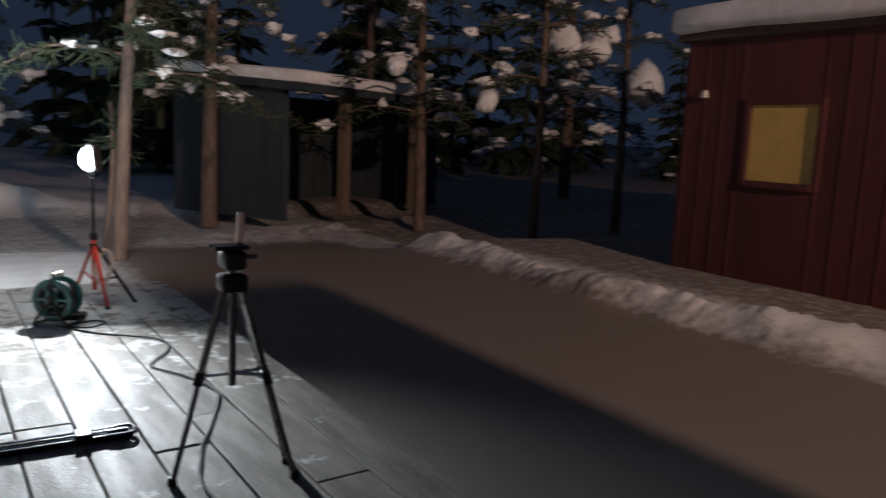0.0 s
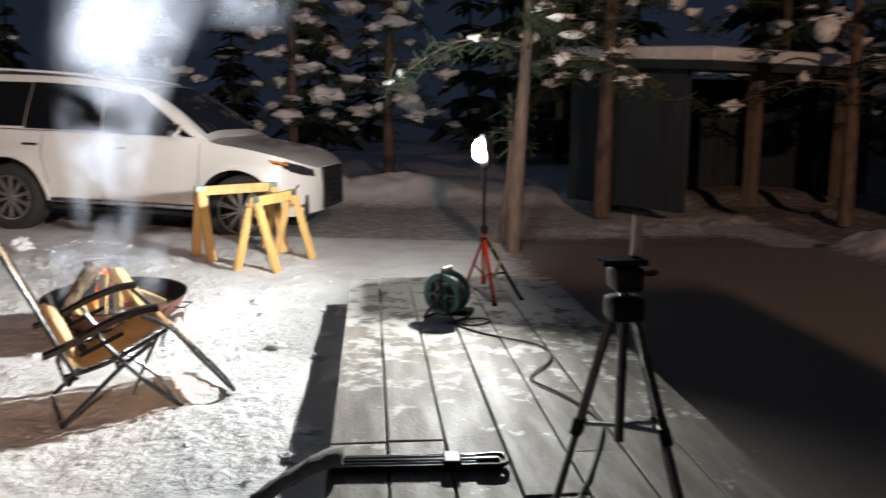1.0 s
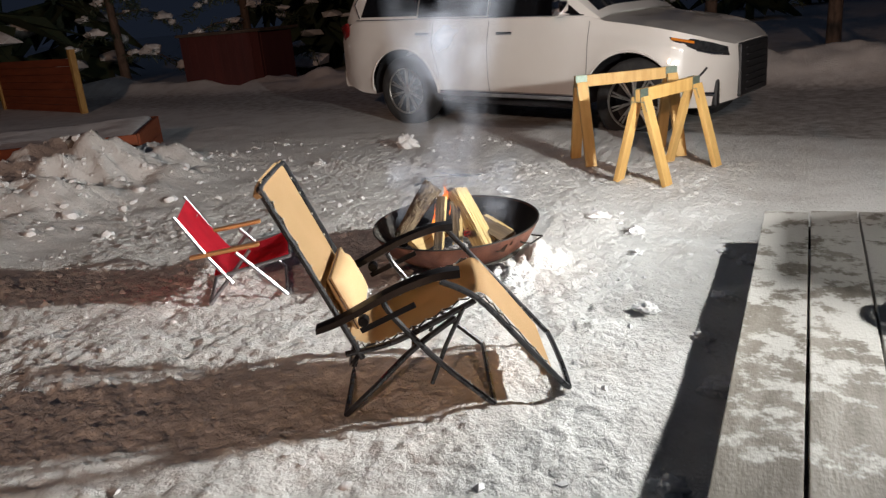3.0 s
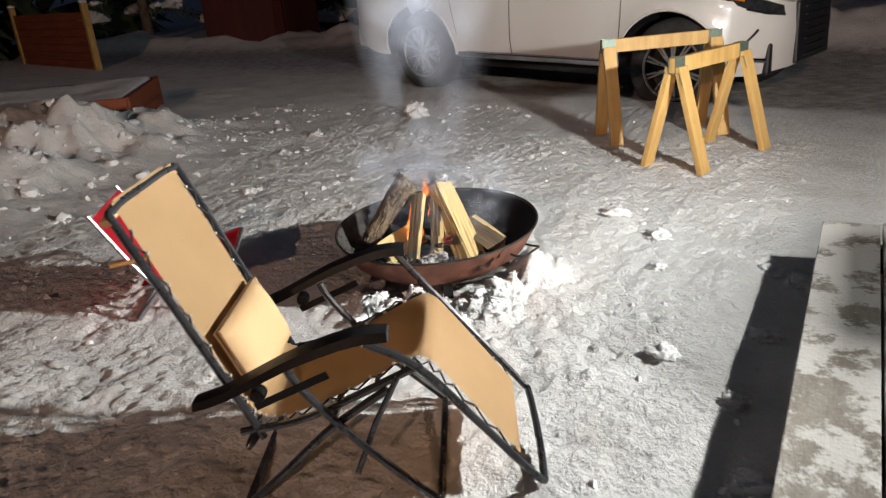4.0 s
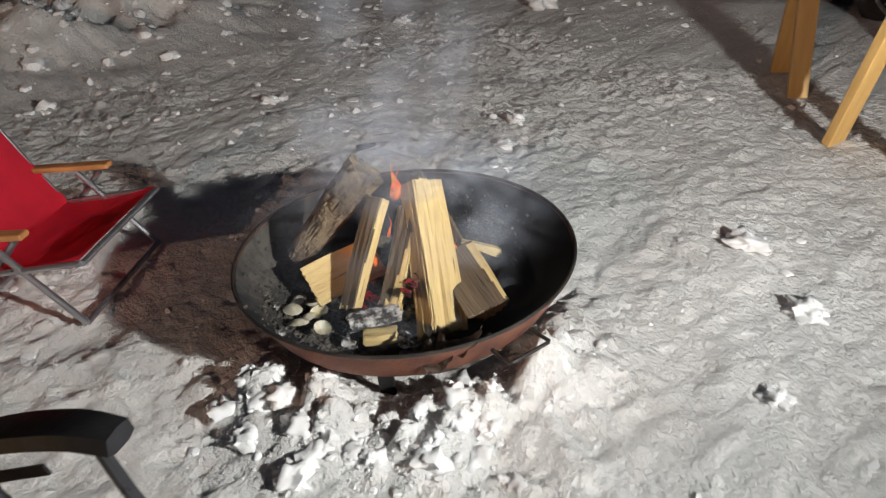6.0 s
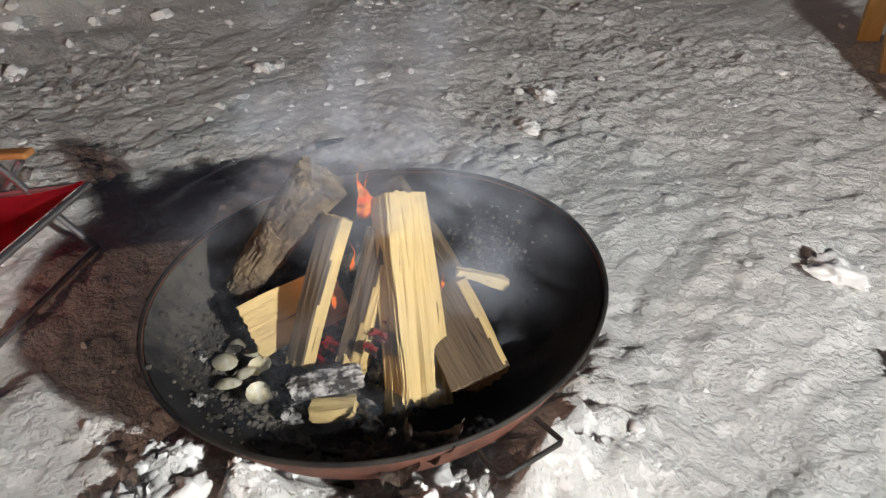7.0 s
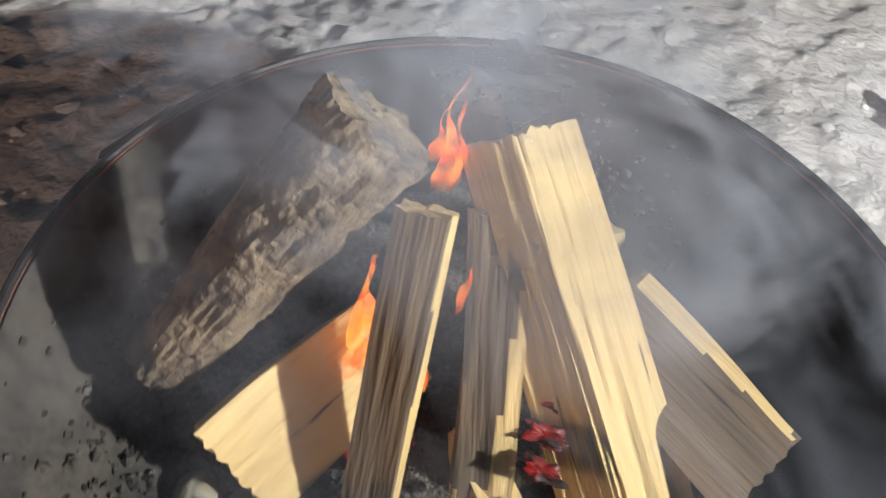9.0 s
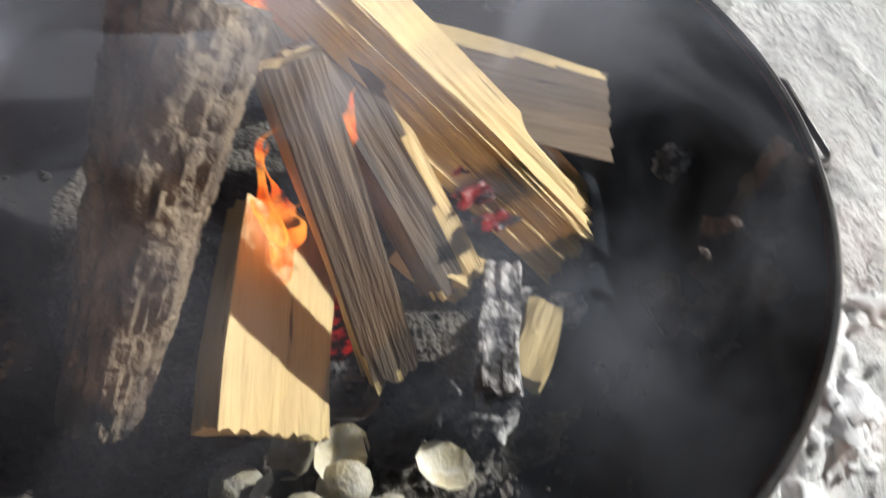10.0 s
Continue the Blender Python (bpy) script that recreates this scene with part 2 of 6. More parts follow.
M_LENS = mat("clear_lens", (0.05, 0.055, 0.06), (0.10, 0.10, 0.11), 20, 0.08, 0.3, coat=1.0)
M_HUTRED = mat("dark_red_boards", (0.095, 0.022, 0.02), (0.065, 0.016, 0.016), 4, 0.7, bump=0.3, stretch=(1, 1, 0.15))
M_FENCERED = mat("red_stained_panel", (0.26, 0.065, 0.022), (0.18, 0.042, 0.016), 4, 0.7, bump=0.35, stretch=(0.3, 0.3, 3))
M_POST = mat("yellow_pine_post", (0.48, 0.30, 0.09), (0.36, 0.20, 0.06), 6, 0.6, stretch=(4, 4, 1))
M_BLIND = mat("drawn_window_blind", (0.60, 0.42, 0.12), (0.52, 0.36, 0.10), 5, 0.7, bump=0.2)
M_SHED = mat("grey_shed_boards", (0.035, 0.045, 0.055), (0.022, 0.03, 0.036), 5, 0.8, bump=0.3, stretch=(1, 1, 0.2))
M_TRUNK = mat("pine_trunk", (0.17, 0.115, 0.085), (0.08, 0.058, 0.046), 9, 0.9, bump=0.9, bscale=40, stretch=(2, 2, 0.5))
M_GREYPOST = mat("weathered_post", (0.17, 0.125, 0.085), (0.11, 0.08, 0.06), 6, 0.7, stretch=(4, 4, 1))
M_NEEDLE = mat("pine_needles", (0.035, 0.06, 0.035), (0.06, 0.075, 0.04), 3, 0.7, bump=0)
M_STONE = mat("grey_stone", (0.22, 0.20, 0.18), (0.12, 0.11, 0.10), 12, 0.85, bump=0.6)
M_GREY = mat("grey_cloth", (0.30, 0.29, 0.27), (0.19, 0.18, 0.17), 16, 0.9, bump=0.6, bscale=120)


def flame_material():
    """Glowing gas, clear in streaks and towards its tip."""
    m = glow("flame", (1.0, 0.11, 0.008), 1.7, (1.0, 0.36, 0.05), 34)
    n, l = m.node_tree.nodes, m.node_tree.links
    b = n["Principled BSDF"]
    b.inputs["Base Color"].default_value = (0.02, 0.01, 0.01, 1)
    at = n.new("ShaderNodeAttribute")
    at.attribute_name = "veil"
    tc = n.new("ShaderNodeTexCoord")
    no = n.new("ShaderNodeTexNoise")
    no.inputs["Scale"].default_value, no.inputs["Detail"].default_value = 48, 3
    l.new(tc.outputs["Object"], no.inputs["Vector"])
    r = n.new("ShaderNodeMapRange")
    r.inputs["From Min"].default_value, r.inputs["From Max"].default_value = 0.32, 0.62
    l.new(no.outputs[0], r.inputs[0])
    mu = n.new("ShaderNodeMath")
    mu.operation = "MULTIPLY"
    l.new(r.outputs[0], mu.inputs[0])
    l.new(at.outputs["Fac"], mu.inputs[1])
    l.new(mu.outputs[0], b.inputs["Alpha"])
    return m


M_FLAME = flame_material()
M_EMBER = glow("ember", (0.85, 0.018, 0.016), 0.30, (0.02, 0.002, 0.002), 70)
M_EMBER.node_tree.nodes["Principled BSDF"].inputs["Base Color"].default_value = (0.03, 0.025, 0.024, 1)


M_PLASTIC.node_tree.nodes["Principled BSDF"].inputs["Specular IOR Level"].default_value = 0.12
M_DECK.node_tree.nodes["Principled BSDF"].inputs["Specular IOR Level"].default_value = 0.2


def dust_lining(m):
    """Ash dust clinging to one side of the bowl's wall, thinning out in specks."""
    n, l = m.node_tree.nodes, m.node_tree.links
    b = n["Principled BSDF"]
    col = b.inputs["Base Color"].links[0].from_socket
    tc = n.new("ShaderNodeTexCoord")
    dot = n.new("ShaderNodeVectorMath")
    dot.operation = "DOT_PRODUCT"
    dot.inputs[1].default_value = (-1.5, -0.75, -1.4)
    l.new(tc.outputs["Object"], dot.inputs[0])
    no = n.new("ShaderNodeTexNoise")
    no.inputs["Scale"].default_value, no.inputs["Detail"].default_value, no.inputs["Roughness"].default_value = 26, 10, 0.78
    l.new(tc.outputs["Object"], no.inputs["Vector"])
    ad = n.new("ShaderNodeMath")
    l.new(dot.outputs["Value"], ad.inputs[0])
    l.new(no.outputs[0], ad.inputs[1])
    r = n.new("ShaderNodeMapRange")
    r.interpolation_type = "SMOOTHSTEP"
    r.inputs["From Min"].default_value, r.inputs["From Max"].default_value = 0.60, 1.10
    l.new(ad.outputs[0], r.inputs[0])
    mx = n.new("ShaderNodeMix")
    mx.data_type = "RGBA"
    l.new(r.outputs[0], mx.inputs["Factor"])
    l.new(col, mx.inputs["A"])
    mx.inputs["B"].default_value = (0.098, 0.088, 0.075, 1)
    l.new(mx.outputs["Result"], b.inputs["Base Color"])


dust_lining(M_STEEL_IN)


def smoke_material(name, amount):
    """Thin drifting smoke: mostly clear, the rest scatters light; wisps by noise, soft towards its rims."""
    m = bpy.data.materials.new(name)
    m.use_nodes = True
    nt = m.node_tree
    n, l = nt.nodes, nt.links
    n.remove(n["Principled BSDF"])
    out = n["Material Output"]
    tc = n.new("ShaderNodeTexCoord")
    no = n.new("ShaderNodeTexNoise")
    no.inputs["Scale"].default_value, no.inputs["Detail"].default_value, no.inputs["Distortion"].default_value = 1.9, 6, 0.5
    l.new(tc.outputs["Object"], no.inputs["Vector"])
    r = n.new("ShaderNodeMapRange")
    r.interpolation_type = "SMOOTHSTEP"
    r.inputs["From Min"].default_value, r.inputs["From Max"].default_value = 0.36, 0.72
    l.new(no.outputs[0], r.inputs[0])
    at = n.new("ShaderNodeAttribute")
    at.attribute_name = "veil"
    mu = n.new("ShaderNodeMath")
    mu.operation = "MULTIPLY"
    l.new(r.outputs[0], mu.inputs[0])
    l.new(at.outputs["Fac"], mu.inputs[1])
    m2 = n.new("ShaderNodeMath")
    m2.operation = "MULTIPLY"
    m2.use_clamp = True
    m2.inputs[1].default_value = amount
    l.new(mu.outputs[0], m2.inputs[0])
    tr = n.new("ShaderNodeBsdfTransparent")
    df = n.new("ShaderNodeBsdfDiffuse")
    tl = n.new("ShaderNodeBsdfTranslucent")
    for q in (df, tl):
        q.inputs["Color"].default_value = (0.72, 0.80, 0.95, 1)
    half = n.new("ShaderNodeMixShader")
    l.new(df.outputs[0], half.inputs[1])
    l.new(tl.outputs[0], half.inputs[2])
    mix = n.new("ShaderNodeMixShader")
    l.new(m2.outputs[0], mix.inputs[0])
    l.new(tr.outputs[0], mix.inputs[1])
    l.new(half.outputs[0], mix.inputs[2])
    l.new(mix.outputs[0], out.inputs["Surface"])
    return m


# ---- mesh helpers ----
def part(name, bm, material, parent=None, label="", smooth=False, sharp=40):
    me = bpy.data.meshes.new(name)
    bm.to_mesh(me)
    bm.free()
    me.materials.append(material)
    if smooth:
        me.polygons.foreach_set("use_smooth", [True] * len(me.polygons))
        me.set_sharp_from_angle(angle=radians(sharp))
    ob = new(name, me)
    if parent:
        ob.parent = parent
    if label:
        tagged(ob, label)
    return ob


def thing(name, m=None, label="", category="", group="", kind=""):
    ob = new(name)
    ob.empty_display_size = 0.1
    if m:
        ob.matrix_world = m
    return tagged(ob, label, category, group, kind)


def box(bm, size, at=(0, 0, 0), turn=None, bevel=0.0):
    """A block, its edges rounded by bevel."""
    b2 = bmesh.new()
    bmesh.ops.create_cube(b2, size=1)
    bmesh.ops.scale(b2, vec=size, verts=b2.verts)
    if bevel:
        bmesh.ops.bevel(b2, geom=b2.edges[:], offset=bevel, segments=2, affect="EDGES", profile=0.5)
    m = Matrix.Translation(at) @ (turn if turn else Matrix())
    bmesh.ops.transform(b2, matrix=m, verts=b2.verts)
    join(bm, b2)
    return bm


def join(bm, other):
    me = bpy.data.meshes.new("tmp")
    other.to_mesh(me)
    other.free()
    bm.from_mesh(me)
    bpy.data.meshes.remove(me)


def boxed(size, at=(0, 0, 0), turn=None, bevel=0.0):
    return box(bmesh.new(), size, at, turn, bevel)


def tube(bm, pts, r, segs=8, closed=False, taper=None):
    """A round tube along the points."""
    pts = [Vector(p) for p in pts]
    rings, up = [], Vector((0.13, 0.21, 0.97))
    k = len(pts)
    for i, p in enumerate(pts):
        a = pts[(i - 1) % k] if closed or i else p
        c = pts[(i + 1) % k] if closed or i < k - 1 else p
        d = (c - a).normalized()
        if i == 0:
            side = d.cross(up).normalized()
            if side.length < 0.5:
                side = d.cross(Vector((1, 0, 0))).normalized()
        else:
            side = (side - d * side.dot(d)).normalized()
        other = d.cross(side)
        rr = r if taper is None else r + (taper - r) * i / (k - 1)
        rings.append([bm.verts.new(p + (side * math.cos(q) + other * math.sin(q)) * rr)
                      for q in (2 * math.pi * s / segs for s in range(segs))])
    for i in range(k if closed else k - 1):
        a, b = rings[i], rings[(i + 1) % k]
        for s in range(segs):
            bm.faces.new((a[s], a[(s + 1) % segs], b[(s + 1) % segs], b[s]))
    if not closed:
        bm.faces.new(rings[0][::-1])
        bm.faces.new(rings[-1])
    return bm


def tubed(pts, r, segs=8, closed=False, taper=None):
    return tube(bmesh.new(), pts, r, segs, closed, taper)


def curve(pts, steps=6, closed=False):
    """A smooth line through the points."""
    pts = [Vector(p) for p in pts]
    out, k = [], len(pts)
    for i in range(k if closed else k - 1):
        if closed:
            a, b, c, d = (pts[(i + q) % k] for q in (-1, 0, 1, 2))
        else:
            a, b, c, d = pts[max(i - 1, 0)], pts[i], pts[i + 1], pts[min(i + 2, k - 1)]
        for s in range(steps):
            t = s / steps
            out.append(0.5 * (2 * b + (c - a) * t + (2 * a - 5 * b + 4 * c - d) * t * t + (3 * b - a - 3 * c + d) * t ** 3))
    if not closed:
        out.append(pts[-1])
    return out


def lathe(bm, profile, segs=48, m=None):
    """A turned form from (radius, height) pairs."""
    rings = []
    for r, z in profile:
        if r < 1e-6:
            rings.append([bm.verts.new((0, 0, z))])
        else:
            rings.append([bm.verts.new((r * math.cos(2 * math.pi * s / segs), r * math.sin(2 * math.pi * s / segs), z)) for s in range(segs)])
    for a, b in zip(rings, rings[1:]):
        for s in range(segs):
            e = (s + 1) % segs
            if len(a) == 1 and len(b) == 1:
                continue
            if len(a) == 1:
                bm.faces.new((a[0], b[e], b[s]))
            elif len(b) == 1:
                bm.faces.new((a[s], a[e], b[0]))
            else:
                bm.faces.new((a[s], a[e], b[e], b[s]))
    bmesh.ops.recalc_face_normals(bm, faces=bm.faces[:])
    if m:
        bmesh.ops.transform(bm, matrix=m, verts=bm.verts)
    return bm


def lathed(profile, segs=48, m=None):
    return lathe(bmesh.new(), profile, segs, m)


def lump(radius, seed, squash=(1, 1, 0.7), rough=0.25, detail=2, at=(0, 0, 0)):
    """An uneven clod."""
    bm = bmesh.new()
    bmesh.ops.create_icosphere(bm, subdivisions=detail, radius=radius)
    for v in bm.verts:
        d = v.co.normalized()
        k = 1 + rough * (noise.noise(d * 1.7 + Vector((seed * 3.1, seed, 0))) + 0.5 * noise.noise(d * 4.5 + Vector((0, seed * 2.3, seed))))
        v.co = Vector((v.co.x * squash[0], v.co.y * squash[1], v.co.z * squash[2])) * k + Vector(at)
    return bm


def aim(a, b, roll=0.0):
    """A pose at a whose z axis points to b."""
    a, b = Vector(a), Vector(b)
    return Matrix.Translation(a) @ (b - a).to_track_quat("Z", "Y").to_matrix().to_4x4() @ Matrix.Rotation(roll, 4, "Z")


# ---- ground ----
def spaced(lo, hi, step, mid_lo, mid_hi, mid, far, grow=1.17):
    """Grid lines: close in the yard, wider round it, then growing to the horizon."""
    core = list(np.arange(lo, hi, step))
    left = list(np.arange(lo, mid_lo, -mid))[1:]
    right = list(np.arange(core[-1], mid_hi, mid))[1:]
    for side, sign in ((left, -1), (right, 1)):
        d = mid
        while abs(side[-1]) < far:
            d *= grow
            side.append(side[-1] + sign * d)
    return np.array(left[::-1] + core + right)


def smooth01(a, b, v):
    t = np.clip((v - a) / (b - a), 0, 1)
    return t * t * (3 - 2 * t)


def nz(x, y, s, o=0.0):
    return noise.noise(Vector((x * s + o, y * s - o, o * 0.7)))


BOWL = Vector((-1.463, 3.632, 0))


def ground_height(x, y):
    tram = float(smooth01(0.05, -0.35, x) * smooth01(8.0, 6.4, y + 0.25 * x))
    drive = float(smooth01(1.0, 1.6, x) * smooth01(4.9, 4.4, x))
    lane = float(smooth01(7.2, 8.2, y + 0.25 * x) * smooth01(12.5, 11.5, y + 0.1 * x))
    amp = max(0.35, tram) * (1 - 0.75 * drive) * (1 - 0.6 * lane)
    z = amp * (0.026 * nz(x, y, 1.6, 1) + 0.012 * nz(x, y, 5.2, 2) + 0.007 * nz(x, y, 12, 3) + 0.007 * nz(x, y, 26, 4) + 0.005 * nz(x, y, 44, 6))
    if tram > 0.3:
        patch = 0.45 + 0.55 * float(smooth01(-0.15, 0.35, nz(x, y, 1.3, 35)))
        z += tram * patch * (0.036 * max(0.0, nz(x, y, 21, 34) - 0.20) + 0.028 * max(0.0, nz(x, y, 37, 36) - 0.15) + 0.03 * max(0.0, nz(x, y, 9, 31) - 0.30))
        z -= tram * (0.05 * max(0.0, nz(x, y, 3.1, 9) - 0.28) + patch * (0.045 * max(0.0, nz(x, y, 15, 33) - 0.33) + 0.036 * max(0.0, nz(x, y, 33, 37) - 0.26)))
    z += 0.010 * nz(x, y, 0.5, 7) - (0.075 + 0.040 * max(-2.5, min(2.5, x + 2.57))) * lane
    # berm on the far side of the drive
    b = math.exp(-((x - 5.15 - 0.25 * nz(x, y, 0.5, 11) - 0.08 * nz(x, y, 2.3, 26)) / 0.21) ** 2) * float(smooth01(7.5, 5.5, y))
    z += b * (0.15 + 0.09 * nz(x, y, 1.1, 12) + 0.07 * nz(x, y, 2.7, 13) + 0.07 * abs(nz(x, y, 6.3, 24)))
    z += 0.12 * float(smooth01(5.0, 5.8, x)) * float(smooth01(7.5, 6.0, y))
    # ridge of cleared snow across the end of the drive and behind the lane
    rid = math.exp(-((y - 8.9 - 0.25 * (x - 4)) / 0.55) ** 2) * float(smooth01(1.9, 3.4, x))
    z += rid * (0.06 + 0.07 * nz(x, y, 1.1, 14) + 0.07 * nz(x, y, 4, 15))
    far = math.exp(-((y - 12.6 + 0.06 * x) / 0.6) ** 2) * float(smooth01(2.5, 0.5, x))
    z += far * (0.26 + 0.24 * nz(x, y, 1.0, 16) + 0.12 * nz(x, y, 3.5, 17))
    # heap beside the raised bed
    d = math.hypot((x + 5.6) / 0.75, (y - 4.9) / 1.15)
    z += math.exp(-d * d) * (0.24 + 0.26 * nz(x, y, 2.2, 18) + 0.15 * nz(x, y, 6, 19) + 0.05 * nz(x, y, 15, 40))
    d = math.hypot((x + 6.3) / 1.0, (y - 3.6) / 0.7)
    z += math.exp(-d * d) * (0.22 + 0.16 * nz(x, y, 2.6, 20))
    d = math.hypot((x + 6.7) / 1.0, (y - 5.2) / 0.8)
    z += math.exp(-d * d) * (0.25 + 0.20 * nz(x, y, 2.4, 41) + 0.10 * nz(x, y, 7, 42))
    # snow thrown up round the foot of the bowl
    d = math.hypot(x - BOWL.x, y - BOWL.y)
    a = math.atan2(y - BOWL.y, x - BOWL.x)
    side = max(0.0, math.cos(0.9 * (a + 0.70)))
    z += math.exp(-((d - 0.43) / 0.115) ** 2) * min(1.0, 1.5 * side) * (0.030 + 0.10 * abs(nz(x, y, 7, 21)) + 0.085 * abs(nz(x, y, 15, 22)) + 0.035 * abs(nz(x, y, 34, 25)))
    # dug edge along the deck
    if -0.32 < x < 0.0 and y < 4.2:
        z -= 0.035 * float(smooth01(-0.30, -0.12, x + 0.08 * nz(x, y, 3, 23)))
    return z


def build_ground():
    xs = spaced(-4.2, 0.25, 0.0145, -8.5, 7.0, 0.065, 260)
    ys = spaced(1.2, 6.3, 0.0155, -2.2, 13.8, 0.08, 260)
    nx, ny = len(xs), len(ys)
    X, Y = np.meshgrid(xs, ys)
    pts = np.zeros((ny, nx, 3))
    pts[..., 0], pts[..., 1] = X, Y
    dirt = np.zeros((ny, nx))
    for j in range(ny):
        for i in range(nx):
            x, y = float(X[j, i]), float(Y[j, i])
            if abs(x) < 40 and abs(y) < 40:
                pts[j, i, 2] = ground_height(x, y)
    # worn drive, lane by the car, and sandy patches in the yard
    drive = smooth01(1.2, 1.9, X) * smooth01(5.2, 4.5, X) * smooth01(8.6, 7.4, Y)
    lane = smooth01(7.0, 8.6, Y + 0.25 * X) * smooth01(12.2, 11.4, Y + 0.06 * X) * 0.35
    bank = smooth01(5.35, 5.8, X) * 0.95
    sand = 0.20 * np.exp(-((X + 3.7) / 1.3) ** 2 - ((Y - 4.1) / 1.5) ** 2)
    pack = 0.03 * smooth01(-1.2, -2.0, X)
    dirt = np.maximum.reduce([drive * 1.5, lane, bank, sand + pack])
    idx = np.arange(nx * ny).reshape(ny, nx)
    quads = np.stack([idx[:-1, :-1], idx[:-1, 1:], idx[1:, 1:], idx[1:, :-1]], -1).reshape(-1, 4)
    me = bpy.data.meshes.new("ground")
    me.from_pydata(pts.reshape(-1, 3).tolist(), [], quads.tolist())
    at = me.attributes.new("dirt", "FLOAT", "POINT")
    at.data.foreach_set("value", dirt.reshape(-1).astype(np.float32))
    me.polygons.foreach_set("use_smooth", [True] * len(me.polygons))
    me.materials.append(M_GROUND)
    return tagged(new("ground", me), "trampled snow with dirt, a worn icy drive and banks", "ground", kind="structure")


build_ground()


# ---- deck ----
DECK_Z, BOARD = 0.212, 0.207


def build_deck():
    deck = thing("boardwalk", label="low grey weathered plank deck, icy and wet", category="deck", kind="structure")
    ends = {0: [(-4.2, 1.345), (1.352, 4.12)], 1: [(-4.2, 1.34), (1.348, 4.14)], 2: [(-4.2, -1.1), (-1.09, 4.15)],
            3: [(-4.2, 0.9), (0.908, 4.16)], 4: [(-4.2, 1.20), (1.208, 4.13)], 5: [(-4.2, 0.4), (0.408, 4.1)], 6: [(-4.2, 4.06)]}
    rnd = random.Random(4)
    for i in range(7):
        for a, b in ends[i]:
            bm = boxed((BOARD - 0.009, b - a, 0.040), bevel=0.004)
            bmesh.ops.subdivide_edges(bm, edges=[e for e in bm.edges if e.calc_length() > 1.0], cuts=10)
            s = rnd.random() * 30
            for v in bm.verts:
                v.co.z += 0.0035 * noise.noise(Vector((v.co.x * 6, v.co.y * 1.2, s)))
                v.co.x += 0.0022 * noise.noise(Vector((s, v.co.y * 1.7, 0)))
            ob = part("plank", bm, M_DECK, deck)
            ob.location = (BOARD * (i + 0.5), (a + b) / 2, DECK_Z - 0.020 + rnd.uniform(-0.0025, 0.0025))
    part("joist", boxed((0.05, 8.2, 0.13), (0.055, -0.05, 0.105), bevel=0.004), M_DARKWOOD, deck)
    part("joist", boxed((0.05, 8.2, 0.13), (1.40, -0.05, 0.105), bevel=0.004), M_DARKWOOD, deck)
    for y in (-3.2, -1.6, 0.0, 1.35, 2.7, 4.0):
        part("crosspiece", boxed((1.30, 0.05, 0.10), (0.73, y, 0.115), bevel=0.004), M_DARKWOOD, deck)
    # nail heads at the crosspieces
    bm = bmesh.new()
    for i in range(7):
        for y in (-1.6, 0.0, 1.32, 1.38, 2.7, 4.0):
            for dx in (-0.06, 0.06):
                lathe(bm, [(0, 0.001), (0.0045, 0.0008), (0.005, -0.002)], 8, Matrix.Translation((BOARD * (i + 0.5) + dx, y, DECK_Z + 0.002)))
    part("nail_heads", bm, M_IRON, deck)


build_deck()

# ---- clods of snow lying about ----
CLODS = ((-0.95, 4.57, 0.06), (-0.69, 4.36, 0.06), (-3.95, 6.03, 0.055), (-3.38, 4.54, 0.05), (-2.07, 4.78, 0.045), (-2.2, 5.02, 0.045),
         (-3.50, 6.93, 0.115), (-0.06, 2.65, 0.075), (-0.05, 4.02, 0.06), (-0.18, 4.10, 0.05), (-0.42, 3.25, 0.05), (-0.60, 3.95, 0.035),
         (-0.13, 2.05, 0.05), (-0.17, 3.05, 0.045), (-0.12, 3.52, 0.05), (-0.20, 1.72, 0.04))


